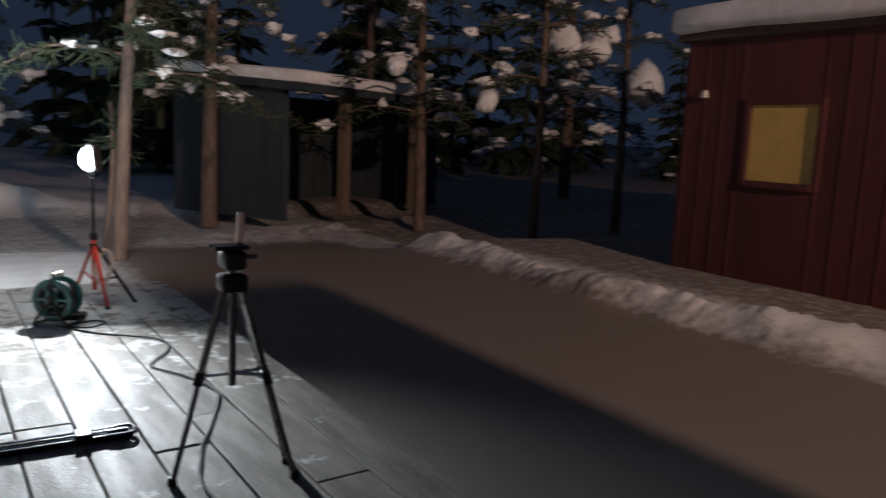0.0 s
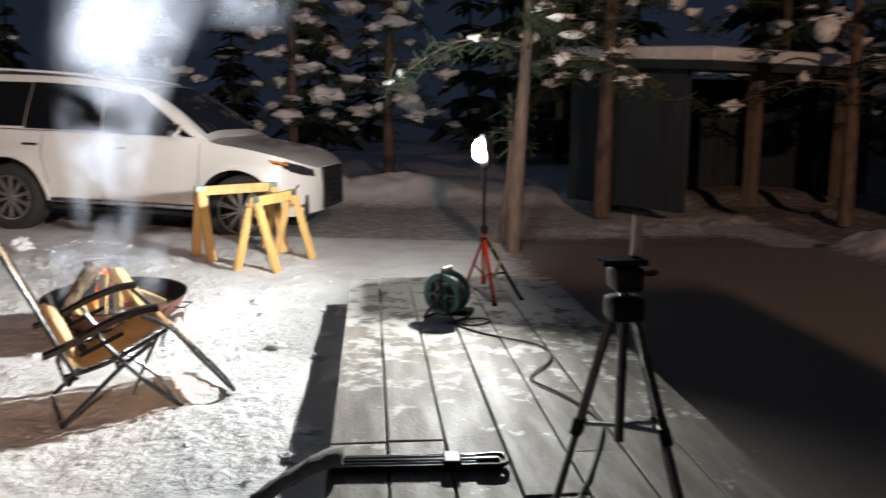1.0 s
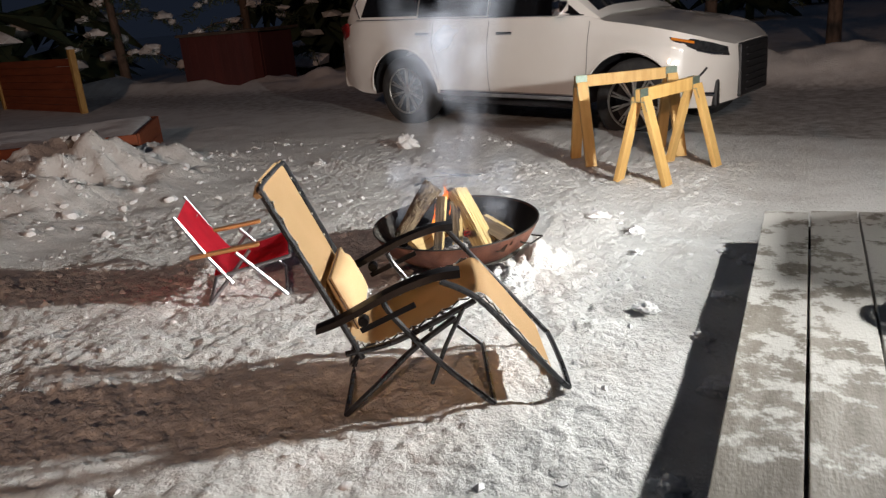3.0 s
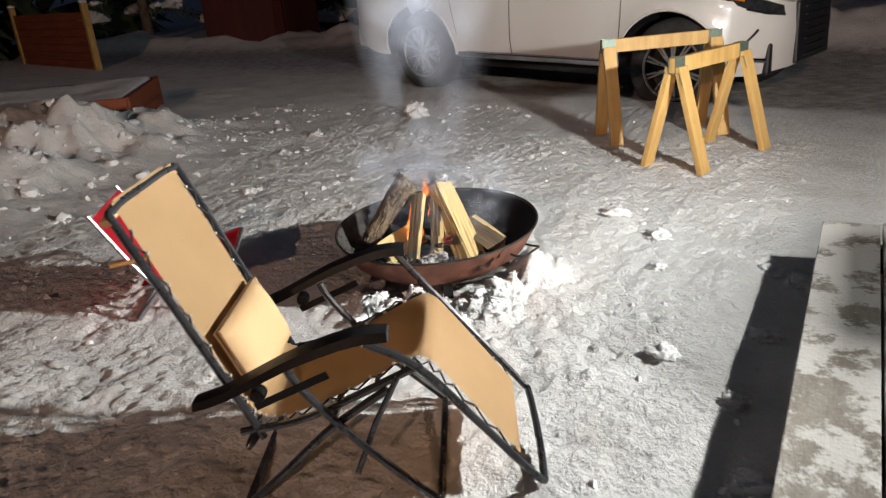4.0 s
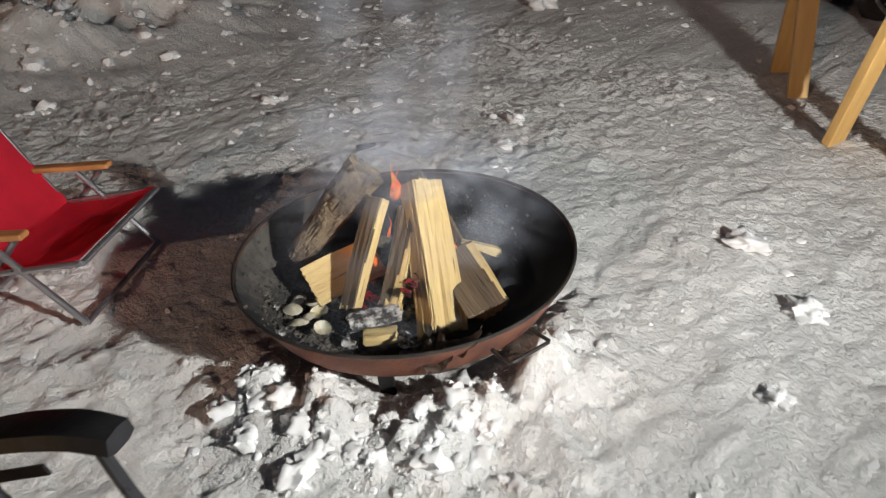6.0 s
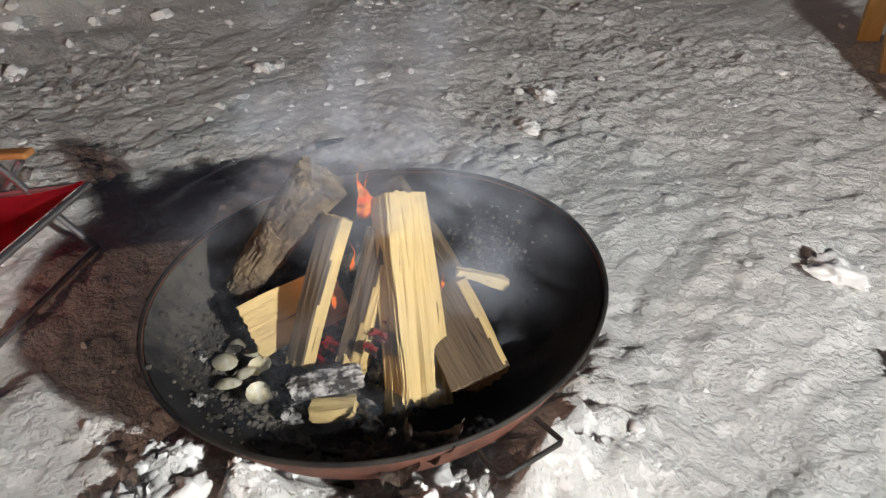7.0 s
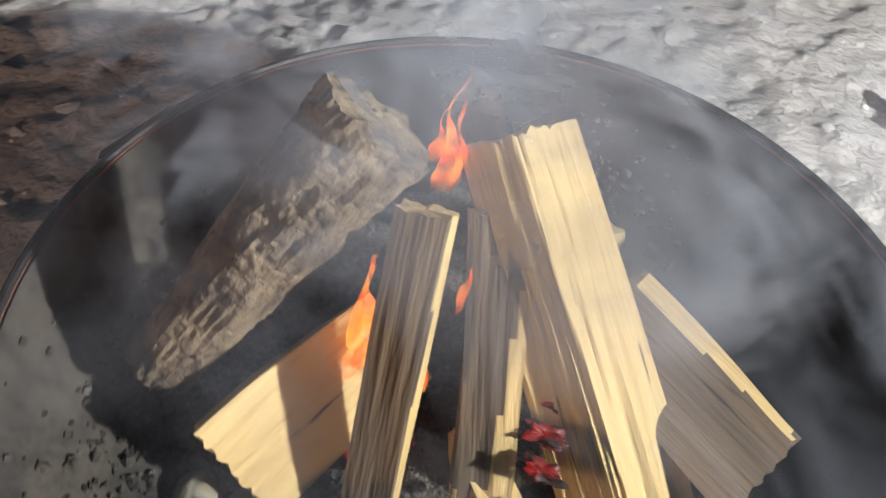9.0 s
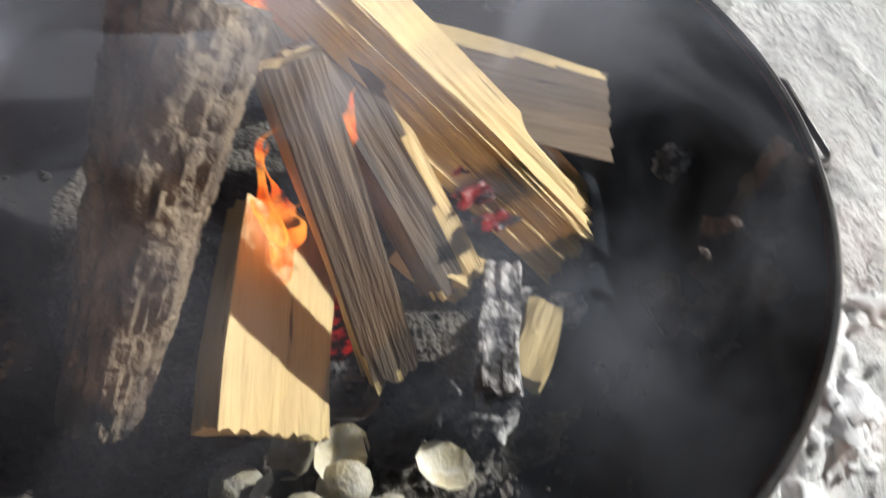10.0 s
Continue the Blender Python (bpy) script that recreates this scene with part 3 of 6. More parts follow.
def build_clods():
    for i, (x, y, r) in enumerate(CLODS):
        z = ground_height(x, y)
        ob = part("snow_clod", lump(r * 0.82, i + 3, (1.15, 0.95, 0.9 if i == 6 else 0.62), 0.7, 4, (0, 0, 0)), M_SNOW, smooth=True, sharp=80)
        ob.location = (x, y, z + r * (0.30 if i == 6 else 0.10))
        tagged(ob, "clod of hard snow lying on the trampled yard", "snow clod", "snow clods in the yard")
    rnd = random.Random(9)
    bm = bmesh.new()
    for i in range(380):
        a = -0.85 + rnd.gauss(0, 0.62)
        d = 0.50 + rnd.gauss(0, 0.075)
        x, y = BOWL.x + d * math.cos(a), BOWL.y + d * math.sin(a)
        r = 0.003 + 0.011 * rnd.random() ** 3
        if i < 48:
            a, r = rnd.uniform(-1.85, -0.35), 0.012 + 0.030 * rnd.random() ** 1.6
            d = rnd.gauss(0.48, 0.05)
            x, y = BOWL.x + d * math.cos(a), BOWL.y + d * math.sin(a)
        join(bm, lump(r, i + 200, (1, rnd.uniform(0.8, 1.2), 0.75), 0.8, 2 if i > 70 else 3, (x, y, ground_height(x, y) + r * rnd.uniform(-0.5, 0.1))))
    tagged(part("snow_heap", bm, M_SNOW, smooth=True, sharp=80), "crumbly snow heaped against the foot of the bowl", "snow heap", kind="stuff")
    rnd = random.Random(8)
    bm = bmesh.new()
    n = 0
    while n < 2600:
        x, y = rnd.uniform(-5.6, -0.1), rnd.uniform(0.4, 7.4)
        if math.hypot(x - BOWL.x, y - BOWL.y) < 0.5 or (x > -1.0 and y > 4.9 and rnd.random() < 0.8):
            continue
        w = 0.4 + 0.6 * max(0, min(1, (-1.5 - x) / 2))
        if rnd.random() > w:
            continue
        r = 0.004 + (0.020 + 0.012 * max(0.0, min(1.0, -2.2 - x))) * rnd.random() ** 4
        join(bm, lump(r, n, (1, rnd.uniform(0.7, 1.2), 0.7), 0.6, 1, (x, y, ground_height(x, y) - r * 0.15)))
        n += 1
    for i in range(420):
        cx, cy, sx, sy = ((-5.6, 4.9, 0.55, 0.8), (-6.2, 3.7, 0.7, 0.5))[i % 2]
        x, y = rnd.gauss(cx, sx), rnd.gauss(cy, sy)
        if x < -7.6 or x > -3.0:
            continue
        r = 0.010 + 0.045 * rnd.random() ** 4
        join(bm, lump(r, i + 900, (1, rnd.uniform(0.7, 1.2), 0.75), 0.5, 2, (x, y, ground_height(x, y) + r * 0.15)))
    tagged(part("snow_crumbs", bm, M_SNOW, smooth=True), "small crumbs of snow scattered over the yard", "snow crumbs", kind="stuff")


build_clods()


# ---- fire bowl ----
def build_bowl():
    bowl = thing("fire_bowl", Matrix.Translation(BOWL) @ Matrix.Rotation(radians(2.8), 4, "X") @ Matrix.Rotation(radians(0.5), 4, "Y"), "shallow rusty steel fire bowl with a sooty inside", "fire bowl")
    bowl.scale = (0.981, 0.981, 1.012)
    part("shell", lathed([(0.0, 0.078), (0.20, 0.082), (0.30, 0.105), (0.375, 0.155), (0.437, 0.247), (0.440, 0.250), (0.443, 0.247),
                          (0.384, 0.150), (0.305, 0.098), (0.20, 0.074), (0.0, 0.070)], 96), M_RUST, bowl, "rusty outer steel", True, 60)
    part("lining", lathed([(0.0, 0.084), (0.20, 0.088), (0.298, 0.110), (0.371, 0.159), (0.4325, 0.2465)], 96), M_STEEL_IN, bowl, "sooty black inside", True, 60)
    part("rim", tubed([(0.4395 * math.cos(a), 0.4395 * math.sin(a), 0.250) for a in np.linspace(0, 2 * math.pi, 96, endpoint=False)], 0.0045, 8, True), M_IRON, bowl, smooth=True)
    for a in (-0.98, 1.1, 3.2):
        c, s = math.cos(a), math.sin(a)
        m = Matrix.Translation((0.30 * c, 0.30 * s, 0.045)) @ Matrix.Rotation(a, 4, "Z") @ Matrix.Rotation(0.12, 4, "Y")
        part("leg", boxed((0.010, 0.040, 0.17), turn=m, bevel=0.002), M_IRON, bowl, "flat black steel leg")
    for a in (-0.19, 2.95):
        h = thing("handle")
        h.parent = bowl
        m = Matrix.Rotation(a, 4, "Z")
        pts = [(0.425, -0.055, 0.205), (0.452, -0.058, 0.203), (0.486, -0.058, 0.206), (0.490, -0.052, 0.207), (0.490, 0.052, 0.207),
               (0.486, 0.058, 0.206), (0.452, 0.058, 0.203), (0.425, 0.055, 0.205)]
        bm = tubed([m @ Vector(p) for p in pts], 0.0045, 8)
        me = part("grip", bm, M_IRON, h, "bent iron rod", True)
        bpy.data.objects.remove(h)
        me.name, me.parent = "handle", bowl
    # bed of ash and grit
    bm = bmesh.new()
    lathe(bm, [(0.0, 0.094), (0.05, 0.096), (0.10, 0.098), (0.15, 0.098), (0.20, 0.099), (0.24, 0.103), (0.27, 0.108), (0.295, 0.113), (0.315, 0.117), (0.33, 0.120)], 140)
    for v in bm.verts:
        a = math.atan2(v.co.y, v.co.x)
        r = math.hypot(v.co.x, v.co.y)
        v.co.z += 0.007 * noise.noise(v.co * 18) + 0.004 * noise.noise(v.co * 50)
        if r > 0.14:
            v.co.z -= 0.03 * max(0.0, math.cos(a - 0.4) + 0.15) * (r - 0.14) / 0.18
    part("ash_bed", bm, M_ASH, bowl, "grey ash and grit", True)
    rnd = random.Random(12)
    bm = bmesh.new()
    for i in range(900):
        a, r = rnd.gauss(3.7, 0.75), 0.385 * rnd.random() ** 0.6
        p = (r * math.cos(a), r * math.sin(a), float(np.interp(r, (0.0, 0.20, 0.25, 0.298, 0.371, 0.43), (0.099, 0.101, 0.106, 0.114, 0.160, 0.246))))
        join(bm, lump(0.0015 + 0.007 * rnd.random() ** 2.5, i, (1, 1, 0.7), 0.7, 1, p))
    for i in range(300):
        a, r = rnd.gauss(1.62, 0.20), rnd.gauss(0.35, 0.028)
        p = (r * math.cos(a), r * math.sin(a), float(np.interp(r, (0.20, 0.298, 0.371, 0.4325), (0.090, 0.112, 0.161, 0.248))))
        join(bm, lump(0.0015 + 0.0055 * rnd.random() ** 2, i + 950, (1, 1, 0.7), 0.7, 1, p))
    for i in range(700):
        a, r = rnd.gauss(4.05, 0.45), rnd.gauss(0.31, 0.045)
        p = (r * math.cos(a), r * math.sin(a), float(np.interp(r, (0.20, 0.298, 0.371, 0.4325), (0.098, 0.114, 0.161, 0.248))))
        join(bm, lump(0.002 + 0.007 * rnd.random() ** 2.5, i + 1400, (1, 1, 0.7), 0.7, 1, p))
    tagged(part("cinders", bm, M_CINDER, bowl), "small cinders and grit", kind="stuff")


build_bowl()


def split_log(name, low, high, section, material, seed, label, across, rough=0.004, taper=1.0, bark=None, torn=0.006, furrow=()):
    """A split log: a section given as points across the grain, drawn along it with splinters and a torn end."""
    low, high = Vector(low), Vector(high)
    length = (high - low).length
    bm = bmesh.new()
    ring = []
    k = len(section)
    for i in range(k):
        a, b = Vector(section[i]), Vector(section[(i + 1) % k])
        steps = max(2, int((b - a).length / (0.0035 if material == M_BARK else 0.0016 if i in furrow else 0.005)))
        ring += [(a.lerp(b, s / steps), i) for s in range(steps)]
    rows = 110 if material == M_BARK else 30
    grid = []
    for j in range(rows + 1):
        t = j / rows
        row = []
        for q, (p, e) in enumerate(ring):
            fz = 5 if material == M_BARK else 1.6
            g = noise.noise(Vector((p.x * 90, p.y * 90, t * fz + seed * 3.7)))
            g2 = noise.noise(Vector((p.x * 260, p.y * 260, t * fz * 2 + seed)))
            if material == M_BARK:
                n1 = noise.noise(Vector((p.x * 62, p.y * 62, t * 3.2 + 8)))
                n2 = noise.noise(Vector((p.x * 120, p.y * 120, t * 9 + 3)))
                n3 = noise.noise(Vector((p.x * 40, p.y * 40, t * 16 + 1)))
                g = 0.30 * noise.noise(Vector((p.x * 30, p.y * 30, t * 4))) - 0.60 * math.exp(-(n1 / 0.09) ** 2) - 0.28 * math.exp(-(n2 / 0.10) ** 2) - 0.25 * math.exp(-(n3 / 0.05) ** 2)
                g2 *= 0.5
            if e in furrow:
                s1 = noise.noise(Vector((p.x * 190, p.y * 190, t * 1.1 + seed)))
                s2 = noise.noise(Vector((p.x * 420, p.y * 420, t * 3.0 + seed * 2)))
                g = g + 2.4 * abs(s1) - 1.5 * max(0.0, s2)
            f = 1 + (rough * g + 0.5 * rough * g2) / max(p.length, 0.015)
            f *= 1 + (taper - 1) * t
            bend = 0.006 * math.sin(3 * t + seed)
            z = t * length
            if j in (0, rows):
                z += (torn if j == 0 else 0.006) * noise.noise(Vector((p.x * 110, p.y * 110, seed + j))) + 0.003 * g2
            row.append(bm.verts.new((p.x * f + bend, p.y * f, z)))
        grid.append(row)
    n = len(ring)
    for a, b in zip(grid, grid[1:]):
        for s in range(n):
            bm.faces.new((a[s], a[(s + 1) % n], b[(s + 1) % n], b[s]))
    for row, flip in ((grid[0], True), (grid[-1], False)):
        c = bm.verts.new(sum((v.co for v in row), Vector()) / n)
        for s in range(n):
            f = (row[s], row[(s + 1) % n], c)
            bm.faces.new(f[::-1] if flip else f)
    bmesh.ops.recalc_face_normals(bm, faces=bm.faces[:])
    ob = part(name, bm, material, smooth=True, sharp=32)
    if bark:
        ob.data.materials.append(bark[0])
        for f in ob.data.polygons:
            c = f.center
            if c.dot(Vector(bark[1])) > bark[2] and 0.004 < c.z < length - 0.004:
                f.material_index = 1
    z = (high - low).normalized()
    x = Vector(across)
    x = (x - z * x.dot(z)).normalized()
    y = z.cross(x)
    ob.matrix_world = Matrix(((x.x, y.x, z.x, low.x), (x.y, y.y, z.y, low.y), (x.z, y.z, z.z, low.z), (0, 0, 0, 1)))
    return tagged(ob, label, "firewood", "logs in the fire bowl")


def build_logs():
    w = M_SPLIT
    split_log("split_log", (-1.258, 3.547, 0.119), (-1.478, 3.7255, 0.385), [(-0.042, -0.033), (0.040, -0.036), (0.045, 0.012), (0.010, 0.042), (-0.064, 0.030)],
              w, 1, "large pale split birch log leaning in the fire bowl", (0.496, 0.818, -0.295), 0.0042, 0.86, torn=0.022, furrow=(3, 4))
    half = [(0.034 * math.cos(a), -0.032 * math.sin(a)) for a in np.linspace(-0.35, 3.5, 18)]
    split_log("bark_log", (-1.725, 3.470, 0.196), (-1.560, 3.611, 0.440), half + [(-0.020, 0.022), (0.020, 0.022)],
              M_BARK, 2, "thick log with rough dark bark leaning in the fire bowl", (0.68, 0.335, -0.653), 0.0065, 1.6)
    split_log("split_log", (-1.491, 3.448, 0.138), (-1.515, 3.597, 0.383), [(-0.017, -0.021), (0.017, -0.022), (0.018, 0.022), (-0.015, 0.022)],
              w, 3, "narrow split stick standing in the fire bowl", (-0.098, 0.835, -0.54), 0.0025, 1.08, bark=(M_SPLITDARK, (-1, 0, 0), 0.0142), torn=0.026)
    split_log("split_log", (-1.610, 3.426, 0.156), (-1.540, 3.595, 0.209), [(-0.056, -0.020), (0.057, -0.020), (0.045, 0.024), (-0.045, 0.026)],
              w, 4, "short square split log leaning towards the flames", (0.70, -0.053, -0.71), 0.0018, 0.92, furrow=(3,))
    # dark broad face: shade of the large log put into the colour
    split_log("split_log", (-1.178, 3.624, 0.180), (-1.365, 3.690, 0.236), [(-0.055, -0.010), (0.056, -0.012), (0.050, 0.016), (-0.020, 0.040)],
              M_SPLITDARK, 5, "wedge-shaped split log smoking in the bowl", (0.162, 0.946, 0.283), 0.002, bark=(w, (1.0, 0.1, 0), 0.040))
    split_log("split_log", (-1.408, 3.512, 0.148), (-1.482, 3.670, 0.335), [(-0.026, -0.022), (0.028, -0.024), (0.024, 0.024), (-0.024, 0.024)],
              w, 6, "smoked inner log between the larger ones", (0.05, 0.02, 0), 0.004, bark=(M_SPLITDARK, (-1, -0.4, 0.12), 0.006))
    split_log("split_log", (-1.480, 3.850, 0.112), (-1.535, 3.742, 0.380), [(-0.030, -0.024), (0.030, -0.020), (0.018, 0.030), (-0.022, 0.026)],
              M_SPLITDARK, 7, "split log at the back, its top scorched", (0.05, 0.04, 0), 0.004)
    split_log("kindling", (-1.388, 3.905, 0.138), (-1.432, 3.812, 0.188), [(-0.014, -0.012), (0.014, -0.012), (0.012, 0.012), (-0.012, 0.012)],
              w, 8, "short pale offcut lying in the bowl", (0.1, -0.04, 0), 0.003, 0.6, torn=0.014)
    split_log("kindling", (-1.392, 3.500, 0.150), (-1.432, 3.560, 0.165), [(-0.022, -0.014), (0.022, -0.014), (0.020, 0.014), (-0.020, 0.014)],
              w, 9, "pale piece of split wood under the logs", (0, 0.1, 0), 0.003)
    split_log("kindling", (-1.388, 3.402, 0.128), (-1.330, 3.456, 0.132), [(-0.018, -0.014), (0.018, -0.014), (0.016, 0.014), (-0.018, 0.014)],
              w, 10, "pale offcut beneath the charred piece", (0, 0.1, 0), 0.002, torn=0.012)
    split_log("charred_piece", (-1.416, 3.380, 0.160), (-1.366, 3.500, 0.160), [(-0.019, -0.016), (0.019, -0.016), (0.021, 0.014), (-0.017, 0.016)],
              M_CHAR, 11, "charred piece of wood with white ash on it", (0.1, -0.05, 0), 0.007, 0.8, torn=0.014)
    for i, (x, y, r) in enumerate(((-1.425, 3.380, 0.022), (-1.335, 3.478, 0.020), (-1.301, 3.460, 0.020), (-1.455, 3.420, 0.020), (-1.500, 3.445, 0.026), (-1.530, 3.480, 0.018),
                                   (-1.520, 3.262, 0.014), (-1.640, 3.330, 0.012), (-1.400, 3.560, 0.026), (-1.370, 3.600, 0.022), (-1.120, 3.560, 0.020))):
        ob = part("charcoal", lump(r, 40 + i, (1.2, 0.9, 0.7), 0.6, 3), M_CHAR, smooth=True)
        ob.location = (x, y, 0.096 + r * 0.5 + max(0, math.hypot(x - BOWL.x, y - BOWL.y) - 0.27) * 0.55)
        tagged(ob, "lump of burnt charcoal in the ash", "charcoal", "charcoal lumps")
    # thin burnt flakes curled on the bowl's floor
    for i, (x, y, sx, sy, turn) in enumerate(((-1.105, 3.448, 0.050, 0.030, 30), (-1.150, 3.408, 0.034, 0.050, 60), (-1.185, 3.372, 0.046, 0.026, 10), (-1.225, 3.414, 0.022, 0.030, 0))):
        bm = bmesh.new()
        n = 12
        g = [[bm.verts.new((sx * (2 * a / n - 1) * (1 + 0.3 * noise.noise(Vector((b * 0.4, i, 1)))), sy * (2 * b / n - 1) * (1 + 0.35 * noise.noise(Vector((a * 0.4, i, 7)))),
                             0.016 * noise.noise(Vector((a * 0.25, b * 0.25, i * 3.0))) + 0.012 * (2 * a / n - 1) ** 2)) for b in range(n + 1)] for a in range(n + 1)]
        for a in range(n):
            for b in range(n):
                bm.faces.new((g[a][b], g[a + 1][b], g[a + 1][b + 1], g[a][b + 1]))
        bmesh.ops.solidify(bm, geom=bm.faces[:], thickness=0.002)
        bmesh.ops.recalc_face_normals(bm, faces=bm.faces[:])
        ob = part("burnt_flake", bm, M_FLAKE, smooth=True)
        r = math.hypot(x - BOWL.x, y - BOWL.y)
        ob.matrix_world = pose(x, y, float(np.interp(r, (0.2, 0.3, 0.375, 0.43), (0.088, 0.110, 0.160, 0.24))) + 0.012, 0, -30 * (r > 0.33), turn)
        tagged(ob, "brown-grey burnt flake curled on the bowl's floor", "burnt flake", "burnt flakes")


build_logs()


def shell_mesh():
    bm = bmesh.new()
    segs, rows = 22, 6
    out = []
    for j in range(rows + 1):
        t = j / rows
        row = []
        for s in range(segs):
            a = 2 * math.pi * s / segs
            rib = 1 + 0.02 * math.cos(11 * a)
            r = t * rib
            row.append(bm.verts.new((0.026 * r * math.cos(a), 0.022 * r * math.sin(a) - 0.006 * (1 - t), 0.012 * t * t)) if j else None)
        out.append(row)
    c = bm.verts.new((0, -0.006, 0))
    for s in range(segs):
        bm.faces.new((c, out[1][s], out[1][(s + 1) % segs]))
    for a, b in zip(out[1:], out[2:]):
        for s in range(segs):
            bm.faces.new((a[s], b[s], b[(s + 1) % segs], a[(s + 1) % segs]))
    bmesh.ops.solidify(bm, geom=bm.faces[:], thickness=0.0016)
    return bm


def build_shells():
    rnd = random.Random(3)
    spots = ((-1.646, 3.402, 0), (-1.604, 3.356, 0), (-1.590, 3.412, 0), (-1.568, 3.372, 0), (-1.546, 3.330, 0), (-1.484, 3.352, 0), (-1.515, 3.412, 1),
             (-1.556, 3.404, 0), (-1.485, 3.408, 1), (-1.514, 3.392, 1), (-1.530, 3.436, 1), (-1.470, 3.432, 1), (-1.618, 3.385, 1))
    for i, (x, y, dark) in enumerate(spots):
        ob = part("clam_shell", shell_mesh(), M_SHELLDARK if dark else M_SHELL, smooth=True)
        over = i in (0, 1, 3, 4)
        bed = float(np.interp(math.hypot(x - BOWL.x, y - BOWL.y), (0.25, 0.30, 0.335, 0.365), (0.104, 0.113, 0.136, 0.156)))
        ob.matrix_world = pose(x, y, bed + 0.008 + 0.005 * (i % 3) + (0.014 if over else 0), rnd.uniform(-22, 22) + (180 if over else 0), rnd.uniform(-22, 22), rnd.uniform(0, 360))
        tagged(ob, "sooty opened clam shell lying in the ash" if dark else "pale opened clam shell lying in the ash", "shell", "clam shells in the ash")


build_shells()


# ---- reclining garden chair ----
def build_recliner():
    f, u = Vector((0.894, 0.447, 0)), Vector((-0.447, 0.894, 0))
    o = Vector((-1.16, 1.98, 0))
    m = Matrix(((f.x, u.x, 0, o.x), (f.y, u.y, 0, o.y), (0, 0, 1, 0), (0, 0, 0, 1)))
    ch = thing("recliner_chair", m, "folding reclining garden chair, tan mesh cloth laced to black tubes", "chair")
    U0, U1 = 0.125, 0.555
    # back, seat and foot as one side line (forward, height)
    back = [(-0.175, 0.845), (0.055, 0.262)]
    seat = [(0.055, 0.262), (0.12, 0.250), (0.47, 0.395)]
    foot = [(0.47, 0.395), (0.53, 0.385), (0.745, 0.060)]

    def P(p, w):
        return (p[0], w, p[1])

    # back frame: a hoop from hip to hip round the head
    hoop = curve([P((0.075, 0.215), U0), P((-0.06, 0.545), U0), P((-0.165, 0.79), U0), P((-0.180, 0.826), U0 + 0.03), P((-0.182, 0.830), (U0 + U1) / 2),
                  P((-0.180, 0.826), U1 - 0.03), P((-0.165, 0.80), U1), P((-0.06, 0.545), U1), P((0.075, 0.215), U1)], 5)
    part("back_frame", tubed(hoop, 0.0105), M_TUBE, ch, "black steel tube", True)
    for w in (U0, U1):
        part("seat_rail", tubed(curve([P((0.02, 0.235), w), P((0.20, 0.268), w), P((0.47, 0.385), w)], 5), 0.0105), M_TUBE, ch, "", True)
    hoop = curve([P((0.36, 0.475), U0 - 0.03), P((0.48, 0.395), U0 - 0.015), P((0.62, 0.215), U0), P((0.755, 0.04), U0 + 0.01), P((0.772, 0.03), U0 + 0.05),
                  P((0.772, 0.045), (U0 + U1) / 2), P((0.762, 0.06), U1 - 0.04), P((0.745, 0.075), U1 - 0.01), P((0.62, 0.235), U1), P((0.48, 0.405), U1 + 0.02), P((0.40, 0.50), U1 + 0.045)], 5)
    part("foot_frame", tubed(hoop, 0.0105), M_TUBE, ch, "black steel tube", True)

    def sheet(line, inset, sag, name, label="", flare=0.0):
        bm = bmesh.new()
        pts = curve([Vector((p[0], 0, p[1])) for p in line], 7)
        rows = []
        for i, p in enumerate(pts):
            row = []
            t = i / (len(pts) - 1)
            for j in range(9):
                s = j / 8
                w = U0 + inset + (U1 - U0 - 2 * inset) * s
                d = sag * math.sin(math.pi * s) * math.sin(math.pi * min(1, t + 0.1))
                row.append(bm.verts.new((p.x + d * 0.4, w, p.z - d)))
            rows.append(row)
        for a, b in zip(rows, rows[1:]):
            for j in range(8):
                bm.faces.new((a[j], a[j + 1], b[j + 1], b[j]))
        bmesh.ops.solidify(bm, geom=bm.faces[:], thickness=0.004)
        return part(name, bm, M_FABRIC, ch, label, True)

    sheet([(-0.180, 0.842), (-0.06, 0.545), (0.035, 0.31), (0.075, 0.262), (0.14, 0.258), (0.30, 0.318), (0.45, 0.392), (0.50, 0.395), (0.56, 0.322), (0.715, 0.10)],
          0.030, 0.022, "cloth", "tan mesh cloth in one length")
    # sleeve of cloth drawn over the head of the frame
    bm = bmesh.new()
    ring = []
    for w in np.linspace(U0 - 0.010, U1 + 0.010, 12):
        e = 1 - 0.35 * abs(2 * (w - U0) / (U1 - U0) - 1) ** 8
        ring.append([bm.verts.new((-0.158 + dx * 1.0, w, 0.785 + dz * e)) for dx, dz in
                     ((-0.012, 0.032), (-0.017, 0.044), (-0.022, 0.054), (-0.033, 0.058), (-0.040, 0.047), (-0.036, 0.034), (-0.030, 0.022))])
    for a, b in zip(ring, ring[1:]):
        for j in range(6):
            bm.faces.new((a[j], b[j], b[j + 1], a[j + 1]))
    bm.faces.new(ring[0][::-1])
    bm.faces.new(ring[-1])
    bmesh.ops.recalc_face_normals(bm, faces=bm.faces[:])
    part("head_sleeve", bm, M_FABRIC, ch, "tan cloth sleeve over the headrest", True, 22)
    # bungee lacing along both sides
    side = curve([Vector((-0.150, 0, 0.770)), Vector((-0.06, 0, 0.545)), Vector((0.035, 0, 0.31)), Vector((0.075, 0, 0.255)), Vector((0.16, 0, 0.262)), Vector((0.30, 0, 0.318)),
                  Vector((0.47, 0, 0.392)), Vector((0.56, 0, 0.310)), Vector((0.70, 0, 0.12))], 6)
